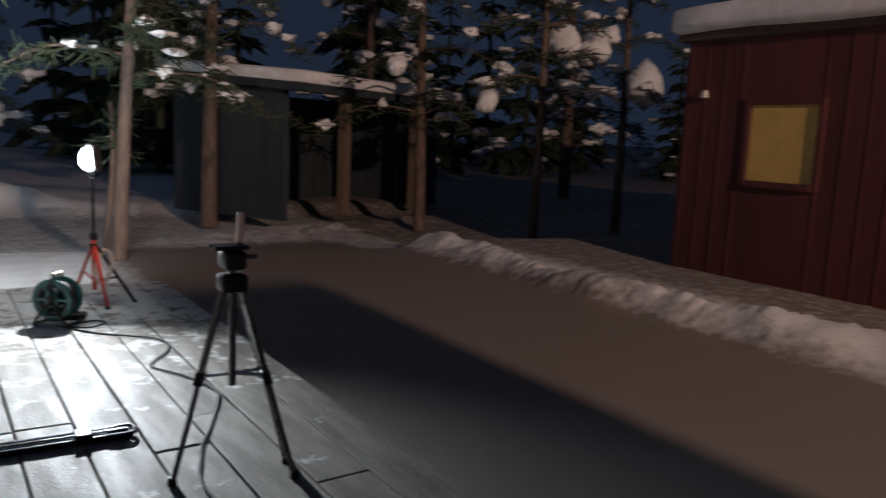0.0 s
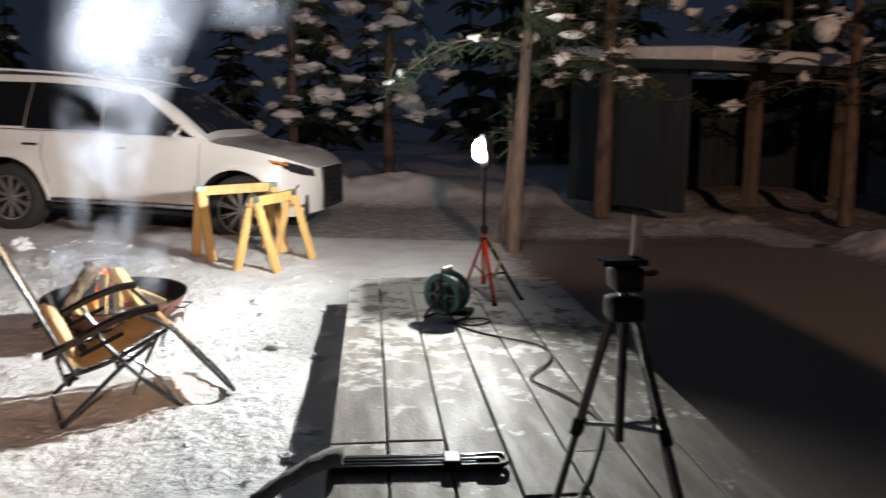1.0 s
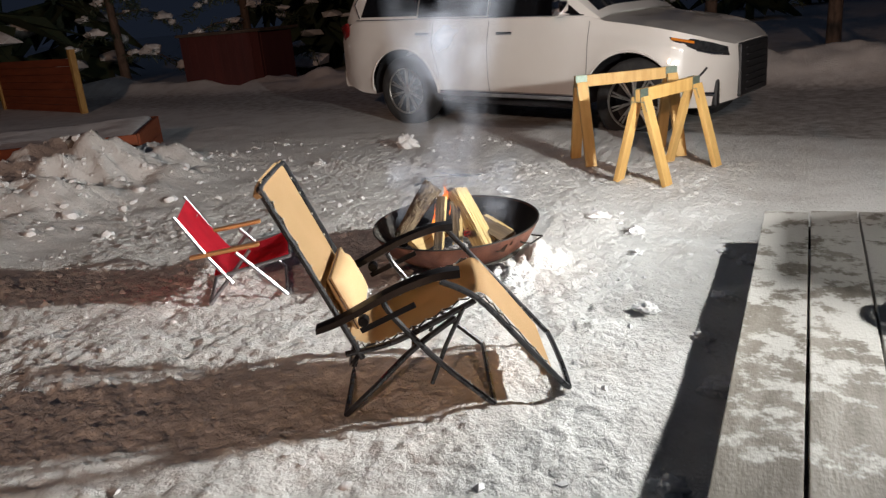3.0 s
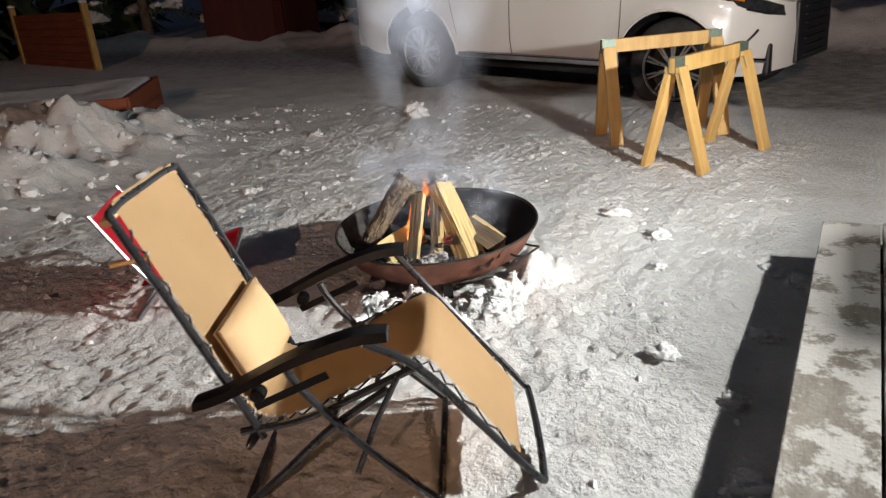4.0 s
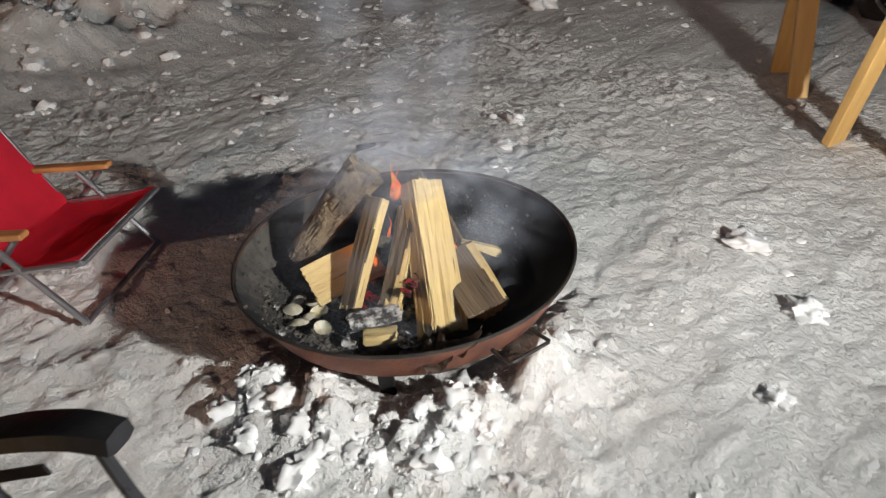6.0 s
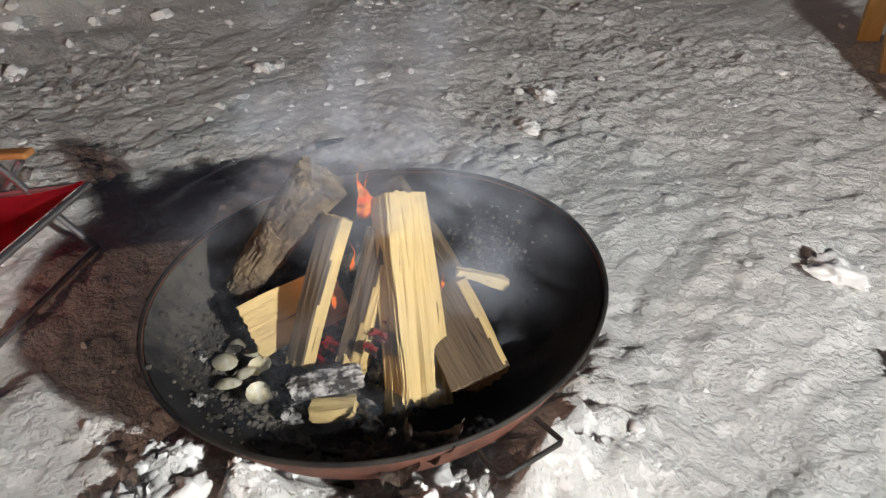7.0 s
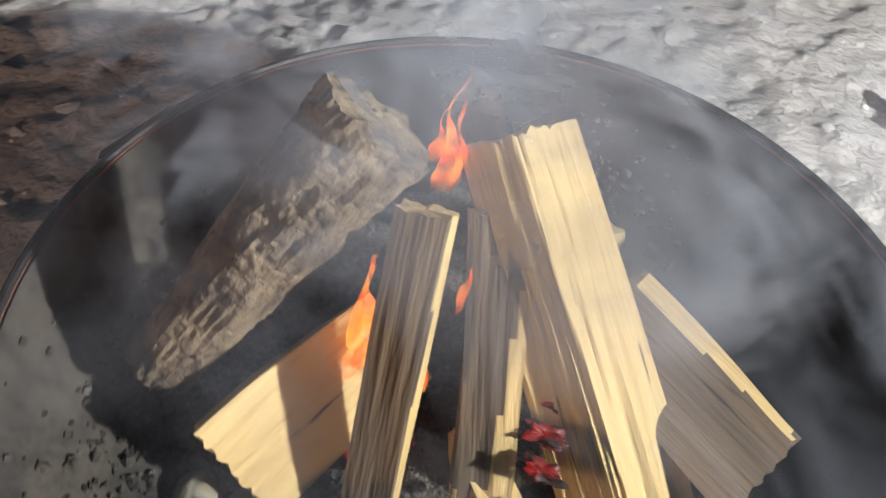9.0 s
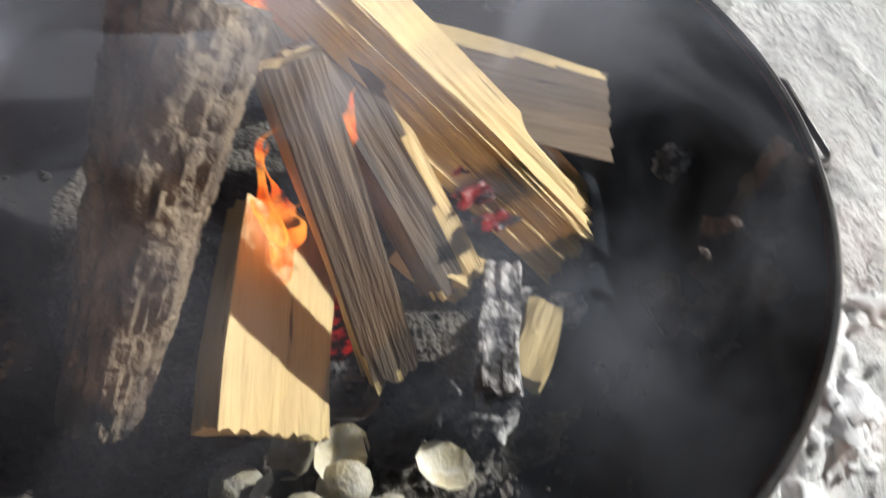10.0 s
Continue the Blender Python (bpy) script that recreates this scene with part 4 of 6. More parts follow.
    for w, inw in ((U0, U0 + 0.032), (U1, U1 - 0.032)):
        bm, bc = bmesh.new(), bmesh.new()
        pts = []
        for i, p in enumerate(side):
            q = Vector((p.x, w if i % 2 else inw, p.z + (0.004 if i % 2 else 0.002)))
            pts.append(q)
            if not i % 2:
                box(bc, (0.010, 0.010, 0.007), (p.x, inw, p.z + 0.003), bevel=0.002)
        tube(bm, pts, 0.0028, 6)
        part("lacing", bm, M_CORD, ch, "black elastic cord")
        tagged(part("eyelet_row", bc, M_CLIP, ch, "pale eyelets"), kind="stuff")
    # lumbar pillow against the foot of the back
    bm = bmesh.new()
    bmesh.ops.create_cube(bm, size=1)
    bmesh.ops.subdivide_edges(bm, edges=bm.edges[:], cuts=6, use_grid_fill=True)
    for v in bm.verts:
        e = max(0.0, 1 - (2 * abs(v.co.x)) ** 4) * max(0.0, 1 - (2 * abs(v.co.y)) ** 6)
        v.co = Vector((v.co.x * 0.20, v.co.y * 0.345, v.co.z * (0.018 + 0.060 * e ** 0.6)))
    bmesh.ops.transform(bm, matrix=Matrix.Translation((0.030, (U0 + U1) / 2, 0.400)) @ Matrix.Rotation(radians(68), 4, "Y"), verts=bm.verts)
    pil = part("pillow", bm, M_FABRIC, ch, "tan cloth pillow with brown piping", True, 70)
    mt = Matrix.Translation((0.030, (U0 + U1) / 2, 0.400)) @ Matrix.Rotation(radians(68), 4, "Y")
    loop = [mt @ Vector((a * 0.10, b * 0.1725, 0)) for a, b in ((-1, -1), (-1, 0), (-1, 1), (0, 1.0), (1, 1), (1, 0), (1, -1), (0, -1.0))]
    part("piping", tubed(loop, 0.003, 6, True), M_PIPING, pil, "brown piping", True)
    # arms
    for w, name in ((U0 - 0.055, "armrest"), (U1 + 0.060, "armrest")):
        bm = bmesh.new()
        line = curve([Vector((-0.055, w, 0.358)), Vector((0.03, w, 0.385)), Vector((0.20, w, 0.462)), Vector((0.34, w, 0.505)), Vector((0.425, w, 0.510))], 5)
        rows = []
        for i, p in enumerate(line):
            t = i / (len(line) - 1)
            hw, ht = 0.028 + 0.008 * math.sin(math.pi * t), 0.013 + 0.004 * t
            rows.append([bm.verts.new((p.x, p.y + a * hw, p.z + b * ht)) for a, b in ((-1, -0.6), (-0.8, 0.8), (0, 1), (0.8, 0.8), (1, -0.6), (0.5, -1), (-0.5, -1))])
        for a, b in zip(rows, rows[1:]):
            for j in range(7):
                bm.faces.new((a[j], a[(j + 1) % 7], b[(j + 1) % 7], b[j]))
        bm.faces.new(rows[0][::-1])
        bm.faces.new(rows[-1])
        bmesh.ops.recalc_face_normals(bm, faces=bm.faces[:])
        arm = part(name, bm, M_PLASTIC, ch, "black moulded plastic armrest", True, 50)
        part("lock_knob", lathed([(0, 0.018), (0.016, 0.016), (0.019, 0.004), (0.019, -0.016), (0, -0.018)], 16,
                                 Matrix.Translation((0.10, w, 0.372)) @ Matrix.Rotation(radians(90), 4, "X")), M_PLASTIC, arm, "", True)
        part("link", boxed((0.20, 0.006, 0.020), (0.18, w, 0.375), Matrix.Rotation(radians(-22), 4, "Y"), 0.002), M_PLASTIC, arm)
    # crossed legs, each pair joined along the ground
    for w in (U0 - 0.030, U1 + 0.030):
        part("leg", tubed(curve([(0.165, w, 0.43), (0.20, w, 0.36), (0.34, w, 0.18), (0.505, w, 0.012)], 4), 0.0105), M_TUBE, ch, "black steel tube", True)
        w2 = w + (0.022 if w < 0.3 else -0.022)
        part("leg", tubed(curve([(0.40, w2, 0.335), (0.25, w2, 0.235), (0.12, w2, 0.12), (-0.005, w2, 0.012)], 4), 0.0105), M_TUBE, ch, "black steel tube", True)
        part("brace", tubed([(0.43, w2, 0.37), (0.36, w2, 0.24), (0.30, w2, 0.10)], 0.008), M_TUBE, ch, "", True)
    part("foot_bar", tubed([(0.505, U0 - 0.03, 0.012), (0.505, U1 + 0.03, 0.012)], 0.0105), M_TUBE, ch)
    part("foot_bar", tubed([(-0.005, U0 - 0.008, 0.012), (-0.005, U1 + 0.008, 0.012)], 0.0105), M_TUBE, ch)
    part("cross_bar", tubed(curve([(0.06, U0, 0.225), (0.035, U0 - 0.01, 0.20), (0.03, 0.34, 0.195), (0.035, U1 + 0.01, 0.20), (0.06, U1, 0.225)], 4), 0.009), M_TUBE, ch, "", True)
    part("cross_bar", tubed([(0.25, U0 - 0.008, 0.235), (0.25, U1 + 0.008, 0.235)], 0.009), M_TUBE, ch)


build_recliner()


# ---- small red folding chair ----
def build_red_chair():
    f, u = Vector((0.80, 0.60, 0)), Vector((-0.60, 0.80, 0))
    o = Vector((-2.46, 2.80, 0))
    m = Matrix(((f.x, u.x, 0, o.x), (f.y, u.y, 0, o.y), (0, 0, 1, 0), (0, 0, 0, 1)))
    ch = thing("low_folding_chair", m, "low folding chair, red canvas on aluminium tubes with wooden arms", "chair")
    W = 0.46
    for w in (0.02, W + 0.02):
        part("front_leg", tubed([(0.17, w, 0.262), (0.385, w, 0.008)], 0.010), M_ALU, ch, "", True)
        part("rear_leg", tubed([(0.235, w + 0.022, 0.258), (0.005, w + 0.022, 0.008)], 0.010), M_ALU, ch, "", True)
        part("armrest", boxed((0.34, 0.042, 0.018), (0.12, w, 0.278), Matrix.Rotation(radians(-4), 4, "Y"), 0.006), M_ARMWOOD, ch, "varnished wooden armrest")
        part("back_tube", tubed([(0.13, w, 0.11), (0.03, w, 0.27), (-0.085, w, 0.480)], 0.009), M_ALU, ch, "", True)
        part("seat_tube", tubed([(0.06, w, 0.150), (0.42, w, 0.205)], 0.009), M_ALU, ch, "", True)
    part("foot_bar", tubed([(0.385, 0.02, 0.012), (0.385, W + 0.02, 0.012)], 0.009), M_ALU, ch)
    part("foot_bar", tubed([(0.005, 0.042, 0.012), (0.005, W + 0.042, 0.012)], 0.009), M_ALU, ch)
    part("front_bar", tubed([(0.425, 0.02, 0.205), (0.425, W + 0.02, 0.205)], 0.009), M_ALU, ch)

    def cloth(line, name):
        bm = bmesh.new()
        pts = curve([Vector((a, 0, b)) for a, b in line], 6)
        rows = []
        for i, p in enumerate(pts):
            t = i / (len(pts) - 1)
            rows.append([bm.verts.new((p.x, 0.022 + W * j / 10, p.z - 0.028 * math.sin(math.pi * j / 10) * math.sin(math.pi * t)
                                       + 0.003 * noise.noise(Vector((t * 5, j, 1))))) for j in range(11)])
        for a, b in zip(rows, rows[1:]):
            for j in range(10):
                bm.faces.new((a[j], a[j + 1], b[j + 1], b[j]))
        bmesh.ops.solidify(bm, geom=bm.faces[:], thickness=0.004)
        return part(name, bm, M_RED, ch, "red canvas " + name, True)

    cloth([(0.05, 0.160), (0.20, 0.165), (0.42, 0.216)], "seat")
    b = cloth([(0.11, 0.160), (0.045, 0.262), (-0.072, 0.466)], "backrest")
    part("tag", boxed((0.004, 0.03, 0.014), (-0.022, 0.37, 0.392), Matrix.Rotation(radians(35), 4, "Y"), 0.001), M_CLIP, b, "small white label")


build_red_chair()


# ---- sawhorses ----
def build_sawhorse(a, b, top, spread, label):
    """Two pairs of legs in metal brackets under one beam. a, b: where the leg pairs stand."""
    a, b = Vector((*a, 0)), Vector((*b, 0))
    d = (b - a).normalized()
    n = Vector((-d.y, d.x, 0))
    horse = thing("sawhorse", label=label, category="sawhorse", group="sawhorses")
    L = (b - a).length + 0.09
    m = Matrix.Translation((a + b) / 2 + Vector((0, 0, top - 0.045))) @ Matrix.Rotation(math.atan2(d.y, d.x), 4, "Z")
    beam = boxed((0.090, 0.038, L), turn=Matrix.Rotation(radians(90), 4, "Y"), bevel=0.003)
    o = part("beam", beam, M_PINE, horse, "new pine beam")
    o.matrix_local = m
    for p, s in ((a, 1), (b, -1)):
        for k in (-1, 1):
            foot = p + n * k * spread / 2
            head = p + n * k * 0.030 + Vector((0, 0, top - 0.055))
            leg = part("leg", boxed((0.038, 0.086, (head - foot).length), (0, 0, (head - foot).length / 2), bevel=0.003), M_PINE, horse)
            q = aim(foot + Vector((0, 0, 0.004)), head)
            z = q.col[2].to_3d().normalized()
            y = (n - z * n.dot(z)).normalized()
            x = y.cross(z)
            leg.matrix_local = Matrix(((y.x, x.x, z.x, foot.x), (y.y, x.y, z.y, foot.y), (y.z, x.z, z.z, foot.z + 0.003), (0, 0, 0, 1)))
        bk = bmesh.new()
        for k in (-1, 1):
            box(bk, (0.095, 0.004, 0.085), (0, k * 0.0225, top - 0.040), bevel=0.001)
            box(bk, (0.095, 0.004, 0.080), (0, k * 0.058, top - 0.112), Matrix.Rotation(radians(k * 20), 4, "X"), 0.001)
        box(bk, (0.095, 0.11, 0.004), (0, 0, top - 0.085), bevel=0.001)
        part("bracket", bk, M_BRACKET, horse, "green-grey metal bracket").matrix_local = Matrix.Translation(p) @ Matrix.Rotation(math.atan2(d.y, d.x), 4, "Z")


build_sawhorse((-1.47, 6.20), (-0.84, 6.60), 0.70, 0.42, "pine sawhorse with metal brackets standing on the snow")
build_sawhorse((-0.86, 5.50), (-0.60, 6.13), 0.665, 0.40, "pine sawhorse with metal brackets beside its twin")


# ---- car ----
def build_car():
    c = thing("suv_car", Matrix.Translation((-2.57, 8.99, -0.085)) @ Matrix.Rotation(radians(-14.1), 4, "Z") @ Matrix.Rotation(radians(2.3), 4, "Y"), "large pearl white off-road car parked on the snow", "car")
    HX, HZ, R = 1.475, 0.415, 0.52
    xs = sorted(set([round(v, 3) for v in list(np.linspace(-2.62, 2.40, 40)) + [s * HX + R * math.cos(a) for s in (-1, 1) for a in np.linspace(0, math.pi, 15)]]))

    def zb(x):
        z = 0.40 if -HX < x < HX else 0.36 + 0.10 * max(0, (abs(x) - 2.2) / 0.4)
        for s in (-1, 1):
            d = abs(x - s * HX)
            if d < R:
                z = max(z, HZ + math.sqrt(R * R - d * d) * 0.97)
        return z

    def zt(x):
        if x > 1.0:
            t = (x - 1.0) / 1.40
            return 1.215 - 0.030 * min(1.0, t / 0.12) - 0.060 * t - 0.105 * t ** 5
        if x < -2.3:
            return 1.22 - 0.10 * (-2.3 - x) / 0.32
        return 1.22

    def hw(x, z):
        w = 0.985
        if x > 1.6:
            w -= 0.50 * ((x - 1.6) / 0.80) ** 2.8
        if x < -2.1:
            w -= 0.16 * ((-2.1 - x) / 0.52) ** 2
        k = 1 - 0.07 * max(0, (z - 0.85) / 0.37) ** 1.6 - 0.05 * max(0, (0.62 - z) / 0.25)
        k += 0.012 * math.exp(-((z - 0.98) / 0.05) ** 2)
        for s in (-1, 1):
            d = math.hypot(x - s * HX, z - HZ)
            k += 0.025 * math.exp(-((d - R) / 0.09) ** 2) * (z > 0.42)
        return w * k

    bm = bmesh.new()
    rows = 14
    near, far = [], []
    for x in xs:
        a, b = zb(x), zt(x)
        near.append([bm.verts.new((x, -hw(x, a + (b - a) * j / rows), a + (b - a) * j / rows)) for j in range(rows + 1)])
        far.append([bm.verts.new((x, hw(x, a + (b - a) * j / rows), a + (b - a) * j / rows)) for j in range(rows + 1)])
    for i in range(len(xs) - 1):
        for j in range(rows):
            bm.faces.new((near[i][j], near[i + 1][j], near[i + 1][j + 1], near[i][j + 1]))
            bm.faces.new((far[i][j + 1], far[i + 1][j + 1], far[i + 1][j], far[i][j]))
    cross = []
    for i, x in enumerate(xs):
        row = [near[i][rows]]
        for q in range(1, 8):
            t = q / 8
            y = near[i][rows].co.y * (1 - 2 * t)
            bulge = (0.045 if x < 1 else 0.015) * (1 - (2 * t - 1) ** 2) + (0.008 * math.exp(-((abs(2 * t - 1) - 0.55) / 0.1) ** 2) if x > 1 else 0)
            row.append(bm.verts.new((x, y, zt(x) + bulge)))
        row.append(far[i][rows])
        cross.append(row)
    for a, b in zip(cross, cross[1:]):
        for q in range(8):
            bm.faces.new((a[q], b[q], b[q + 1], a[q + 1]))
    for idx, flip in ((0, True), (len(xs) - 1, False)):
        for j in range(rows):
            f = (near[idx][j], far[idx][j], far[idx][j + 1], near[idx][j + 1])
            bm.faces.new(f[::-1] if flip else f)
        f = [near[idx][rows]] + [far[idx][rows]] + cross[idx][1:8][::-1]
        bm.faces.new(f if not flip else f[::-1])
    bmesh.ops.recalc_face_normals(bm, faces=bm.faces[:])
    body = part("body", bm, M_PAINT, c, "pearl white painted body", True, 35)

    # cabin
    def roof(x):
        if x > 0.18:
            t = (x - 0.18) / 0.90
            return 1.785 - 0.585 * t + 0.036 * math.sin(math.pi * t)
        if x < -2.12:
            t = (-2.12 - x) / 0.42
            return 1.865 - 0.62 * t ** 1.25
        return 1.885 - (0.022 if x < -1.3 else 0.046) * ((x + 1.3) / 1.0) ** 2

    cx = list(np.linspace(-2.54, -2.12, 7)) + list(np.linspace(-2.0, 0.12, 14)) + list(np.linspace(0.18, 1.08, 9))
    crow = 8

    def cw(x, s):
        base = hw(min(x, 1.0), 1.2) - 0.022
        return base - (0.20 * s ** 1.35)

    def cabin_point(x, z):
        lo, hi = 1.20, roof(x)
        s = (z - lo) / 0.70
        return -cw(x, max(0, s))

    bm = bmesh.new()
    nr, fr, tops = [], [], []
    for x in cx:
        hi = max(roof(x), 1.205)
        r1, r2 = [], []
        for j in range(crow + 1):
            z = 1.195 + (hi - 1.195) * j / crow
            y = cabin_point(x, z)
            if j == crow:
                y += 0.03
            r1.append(bm.verts.new((x, y, z)))
            r2.append(bm.verts.new((x, -y, z)))
        nr.append(r1)
        fr.append(r2)
        top = [r1[-1]]
        for q in range(1, 8):
            t = q / 8
            top.append(bm.verts.new((x, r1[-1].co.y * (1 - 2 * t), hi + 0.045 * (1 - (2 * t - 1) ** 4))))
        top.append(r2[-1])
        tops.append(top)
    for i in range(len(cx) - 1):
        for j in range(crow):
            bm.faces.new((nr[i][j], nr[i + 1][j], nr[i + 1][j + 1], nr[i][j + 1]))
            bm.faces.new((fr[i][j + 1], fr[i + 1][j + 1], fr[i + 1][j], fr[i][j]))
        for q in range(8):
            bm.faces.new((tops[i][q], tops[i + 1][q], tops[i + 1][q + 1], tops[i][q + 1]))
    bmesh.ops.recalc_face_normals(bm, faces=bm.faces[:])
    part("cabin", bm, M_PAINT, c, "pearl white roof and pillars", True, 40)

    def side_pane(x0, x1, lo, hi, y_out, name, material, lean0=0.0, lean1=0.0, parent=c, label=""):
        """A pane on the cabin's side between two slanted ends; hi is the margin below the roof."""
        for s in (1, -1):
            b = bmesh.new()
            n = 10
            grid = []
            for i in range(n + 1):
                col = []
                for j in range(5):
                    t = j / 4
                    xa, xb = x0 + lean0 * t, x1 + lean1 * t
                    x = xa + (xb - xa) * i / n
                    top = roof(x0 + lean0 + (x1 + lean1 - x0 - lean0) * i / n) - hi
                    z = lo + (max(top, lo + 0.01) - lo) * t
                    col.append(b.verts.new((x, s * (cabin_point(x, z) - y_out), z)))
                grid.append(col)
            for i in range(n):
                for j in range(4):
                    b.faces.new((grid[i][j], grid[i + 1][j], grid[i + 1][j + 1], grid[i][j + 1]))
            bmesh.ops.solidify(b, geom=b.faces[:], thickness=0.004)
            bmesh.ops.recalc_face_normals(b, faces=b.faces[:])
            part(name, b, material, parent, label, True)

    side_pane(-2.20, -1.287, 1.275, 0.085, 0.006, "window", M_GLASS, 0.22, 0.06, label="dark tinted side window")
    side_pane(-1.279, -0.274, 1.255, 0.080, 0.006, "window", M_GLASS, 0.06, 0.0, label="dark tinted side window")
    side_pane(-0.266, 0.86, 1.245, 0.085, 0.006, "window", M_GLASS, 0.0, -0.60, label="dark tinted side window")
    # windscreen and rear glass
    for x0, x1, name in ((0.24, 1.00, "windscreen"), (-2.51, -2.17, "rear_window")):
        b = bmesh.new()
        grid = []
        for i in range(9):
            x = x0 + (x1 - x0) * i / 8
            z = roof(x) + 0.012
            w = abs(cabin_point(x, roof(x))) - 0.10
            grid.append([b.verts.new((x, w * (2 * q / 8 - 1), z + 0.045 * (1 - (2 * q / 8 - 1) ** 4))) for q in range(9)])
        for i in range(8):
            for q in range(8):
                b.faces.new((grid[i][q], grid[i + 1][q], grid[i + 1][q + 1], grid[i][q + 1]))
        bmesh.ops.recalc_face_normals(b, faces=b.faces[:])
        part(name, b, M_GLASS, c, "dark glass", True)
    # chrome line round the side windows, roof rails, spoiler
    for s in (-1, 1):
        low = [(x, s * (abs(cabin_point(x, 1.238)) + 0.008), 1.238) for x in np.linspace(-2.28, 0.90, 14)]
        part("window_trim", tubed(low, 0.008, 6), M_CHROME, c, "chrome strip", True)
        end = [(-2.22, s * (abs(cabin_point(-2.22, 1.26)) + 0.008), 1.262), (-2.34, s * (abs(cabin_point(-2.34, 1.42)) + 0.008), 1.42), (-2.08, s * (abs(cabin_point(-2.08, 1.79)) + 0.006), 1.785)]
        part("window_trim", tubed(end, 0.011, 6), M_CHROME, c, "chrome strip", True)
        part("roof_rail", tubed(curve([(-2.0, s * 0.72, 1.915), (-1.9, s * 0.725, 1.945), (-0.7, s * 0.725, 1.915), (-0.1, s * 0.71, 1.845)], 5), 0.016, 8), M_PAINT, c, "", True)
    part("spoiler", boxed((0.30, 1.30, 0.035), (-2.24, 0, 1.90), Matrix.Rotation(radians(-7), 4, "Y"), 0.014), M_PAINT, c, "", True)
    # shut lines, handles, mirrors, sill, arches
    for s in (-1, 1):
        def on(x, z, o=0.003):
            return (x, s * (hw(x, z) + o), z)
        for line in ([on(0.98, z) for z in np.linspace(0.46, 1.18, 10)], [on(-0.24, z) for z in np.linspace(0.44, 1.20, 10)],
                     [on(-1.02 - (0.30 * (0.95 - z) if z < 0.95 else 0) * -1, z) for z in np.linspace(0.62, 1.20, 9)],
                     [on(x, 0.455) for x in np.linspace(-0.85, 0.9, 12)]):
            part("shut_line", tubed(line, 0.0035, 4), M_DARKTRIM, c)
        for x in (-1.16, -0.02):
            h = boxed((0.20, 0.022, 0.034), on(x, 1.075, 0.016), bevel=0.008)
            part("door_handle", h, M_CHROME, c, "chrome door handle", True)
        st = curve([on(0.72, 1.235, -0.06), on(0.74, 1.255, 0.03), on(0.74, 1.27, 0.09)], 4)
        mir = part("mirror", box(tubed(st, 0.018), (0.10, 0.20, 0.155), (0.74, s * 1.09, 1.315), bevel=0.035), M_CHROME, c, "chrome-capped door mirror", True)
        part("sill_trim", boxed((1.88, 0.05, 0.06), (0.0, s * 0.955, 0.425), bevel=0.015), M_CHROME, c, "bright sill strip")
        part("running_board", boxed((1.80, 0.16, 0.05), (0.0, s * 0.90, 0.345), bevel=0.012), M_DARKTRIM, c)
        for q in (-1, 1):
            arc = [(q * HX + (R + 0.004) * math.cos(a), s * (hw(q * HX + R * math.cos(a), max(0.45, HZ + R * math.sin(a))) + 0.002), HZ + R * 0.97 * math.sin(a)) for a in np.linspace(0.0, math.pi, 24)]
            part("arch_lip", tubed(arc, 0.012, 6), M_PAINT, c, "", True)
            b = bmesh.new()
            prev = None
            for a in np.linspace(-0.1, math.pi + 0.1, 20):
                p = (q * HX + (R + 0.01) * math.cos(a), HZ + R * math.sin(a))
                cur = (b.verts.new((p[0], s * 0.93, p[1])), b.verts.new((p[0], s * 0.50, p[1])))
                if prev:
                    b.faces.new((prev[0], cur[0], cur[1], prev[1]))
                prev = cur
            part("wheel_well", b, M_DARKTRIM, c)
    part("underbody", boxed((4.6, 1.36, 0.30), (0, 0, 0.50), bevel=0.03), M_DARKTRIM, c)
    # wheels
    tyre = [(0.265, -0.125), (0.30, -0.140), (0.375, -0.135), (0.408, -0.105), (0.413, -0.05), (0.413, 0.05), (0.408, 0.105), (0.375, 0.135), (0.30, 0.140), (0.265, 0.125)]
    for q in (-1, 1):
        for s in (-1, 1):
            wl = thing("wheel")
            wl.parent = c
            wl.matrix_local = Matrix.Translation((q * HX, s * 0.835, HZ)) @ Matrix.Rotation(radians(90 * -s), 4, "X") @ Matrix.Rotation(0.35 * q, 4, "Z")
            part("tyre", lathed(tyre, 48), M_TYRE, wl, "black tyre", True, 50)
            part("rim", lathed([(0.268, 0.132), (0.262, 0.138), (0.250, 0.125), (0.245, 0.02), (0.20, 0.0), (0, 0.0)], 48), M_DARKTRIM, wl, "", True, 40)
            part("rim_edge", lathed([(0.252, 0.128), (0.258, 0.138), (0.272, 0.135), (0.272, 0.128)], 48), M_RIM, wl, "", True)
            for i in range(10):
                b = bmesh.new()
                for d in (-0.07, 0.07):
                    a = 2 * math.pi * i / 10
                    b2 = boxed((0.20, 0.018, 0.022), (0.150, 0, 0.105), bevel=0.004)
                    bmesh.ops.transform(b2, matrix=Matrix.Rotation(a + d, 4, "Z"), verts=b2.verts)
                    join(b, b2)
                part("spoke", b, M_RIM, wl)
            part("hub", lathed([(0.0, 0.122), (0.045, 0.120), (0.055, 0.105), (0.055, 0.0)], 24), M_RIM, wl, "", True, 40)
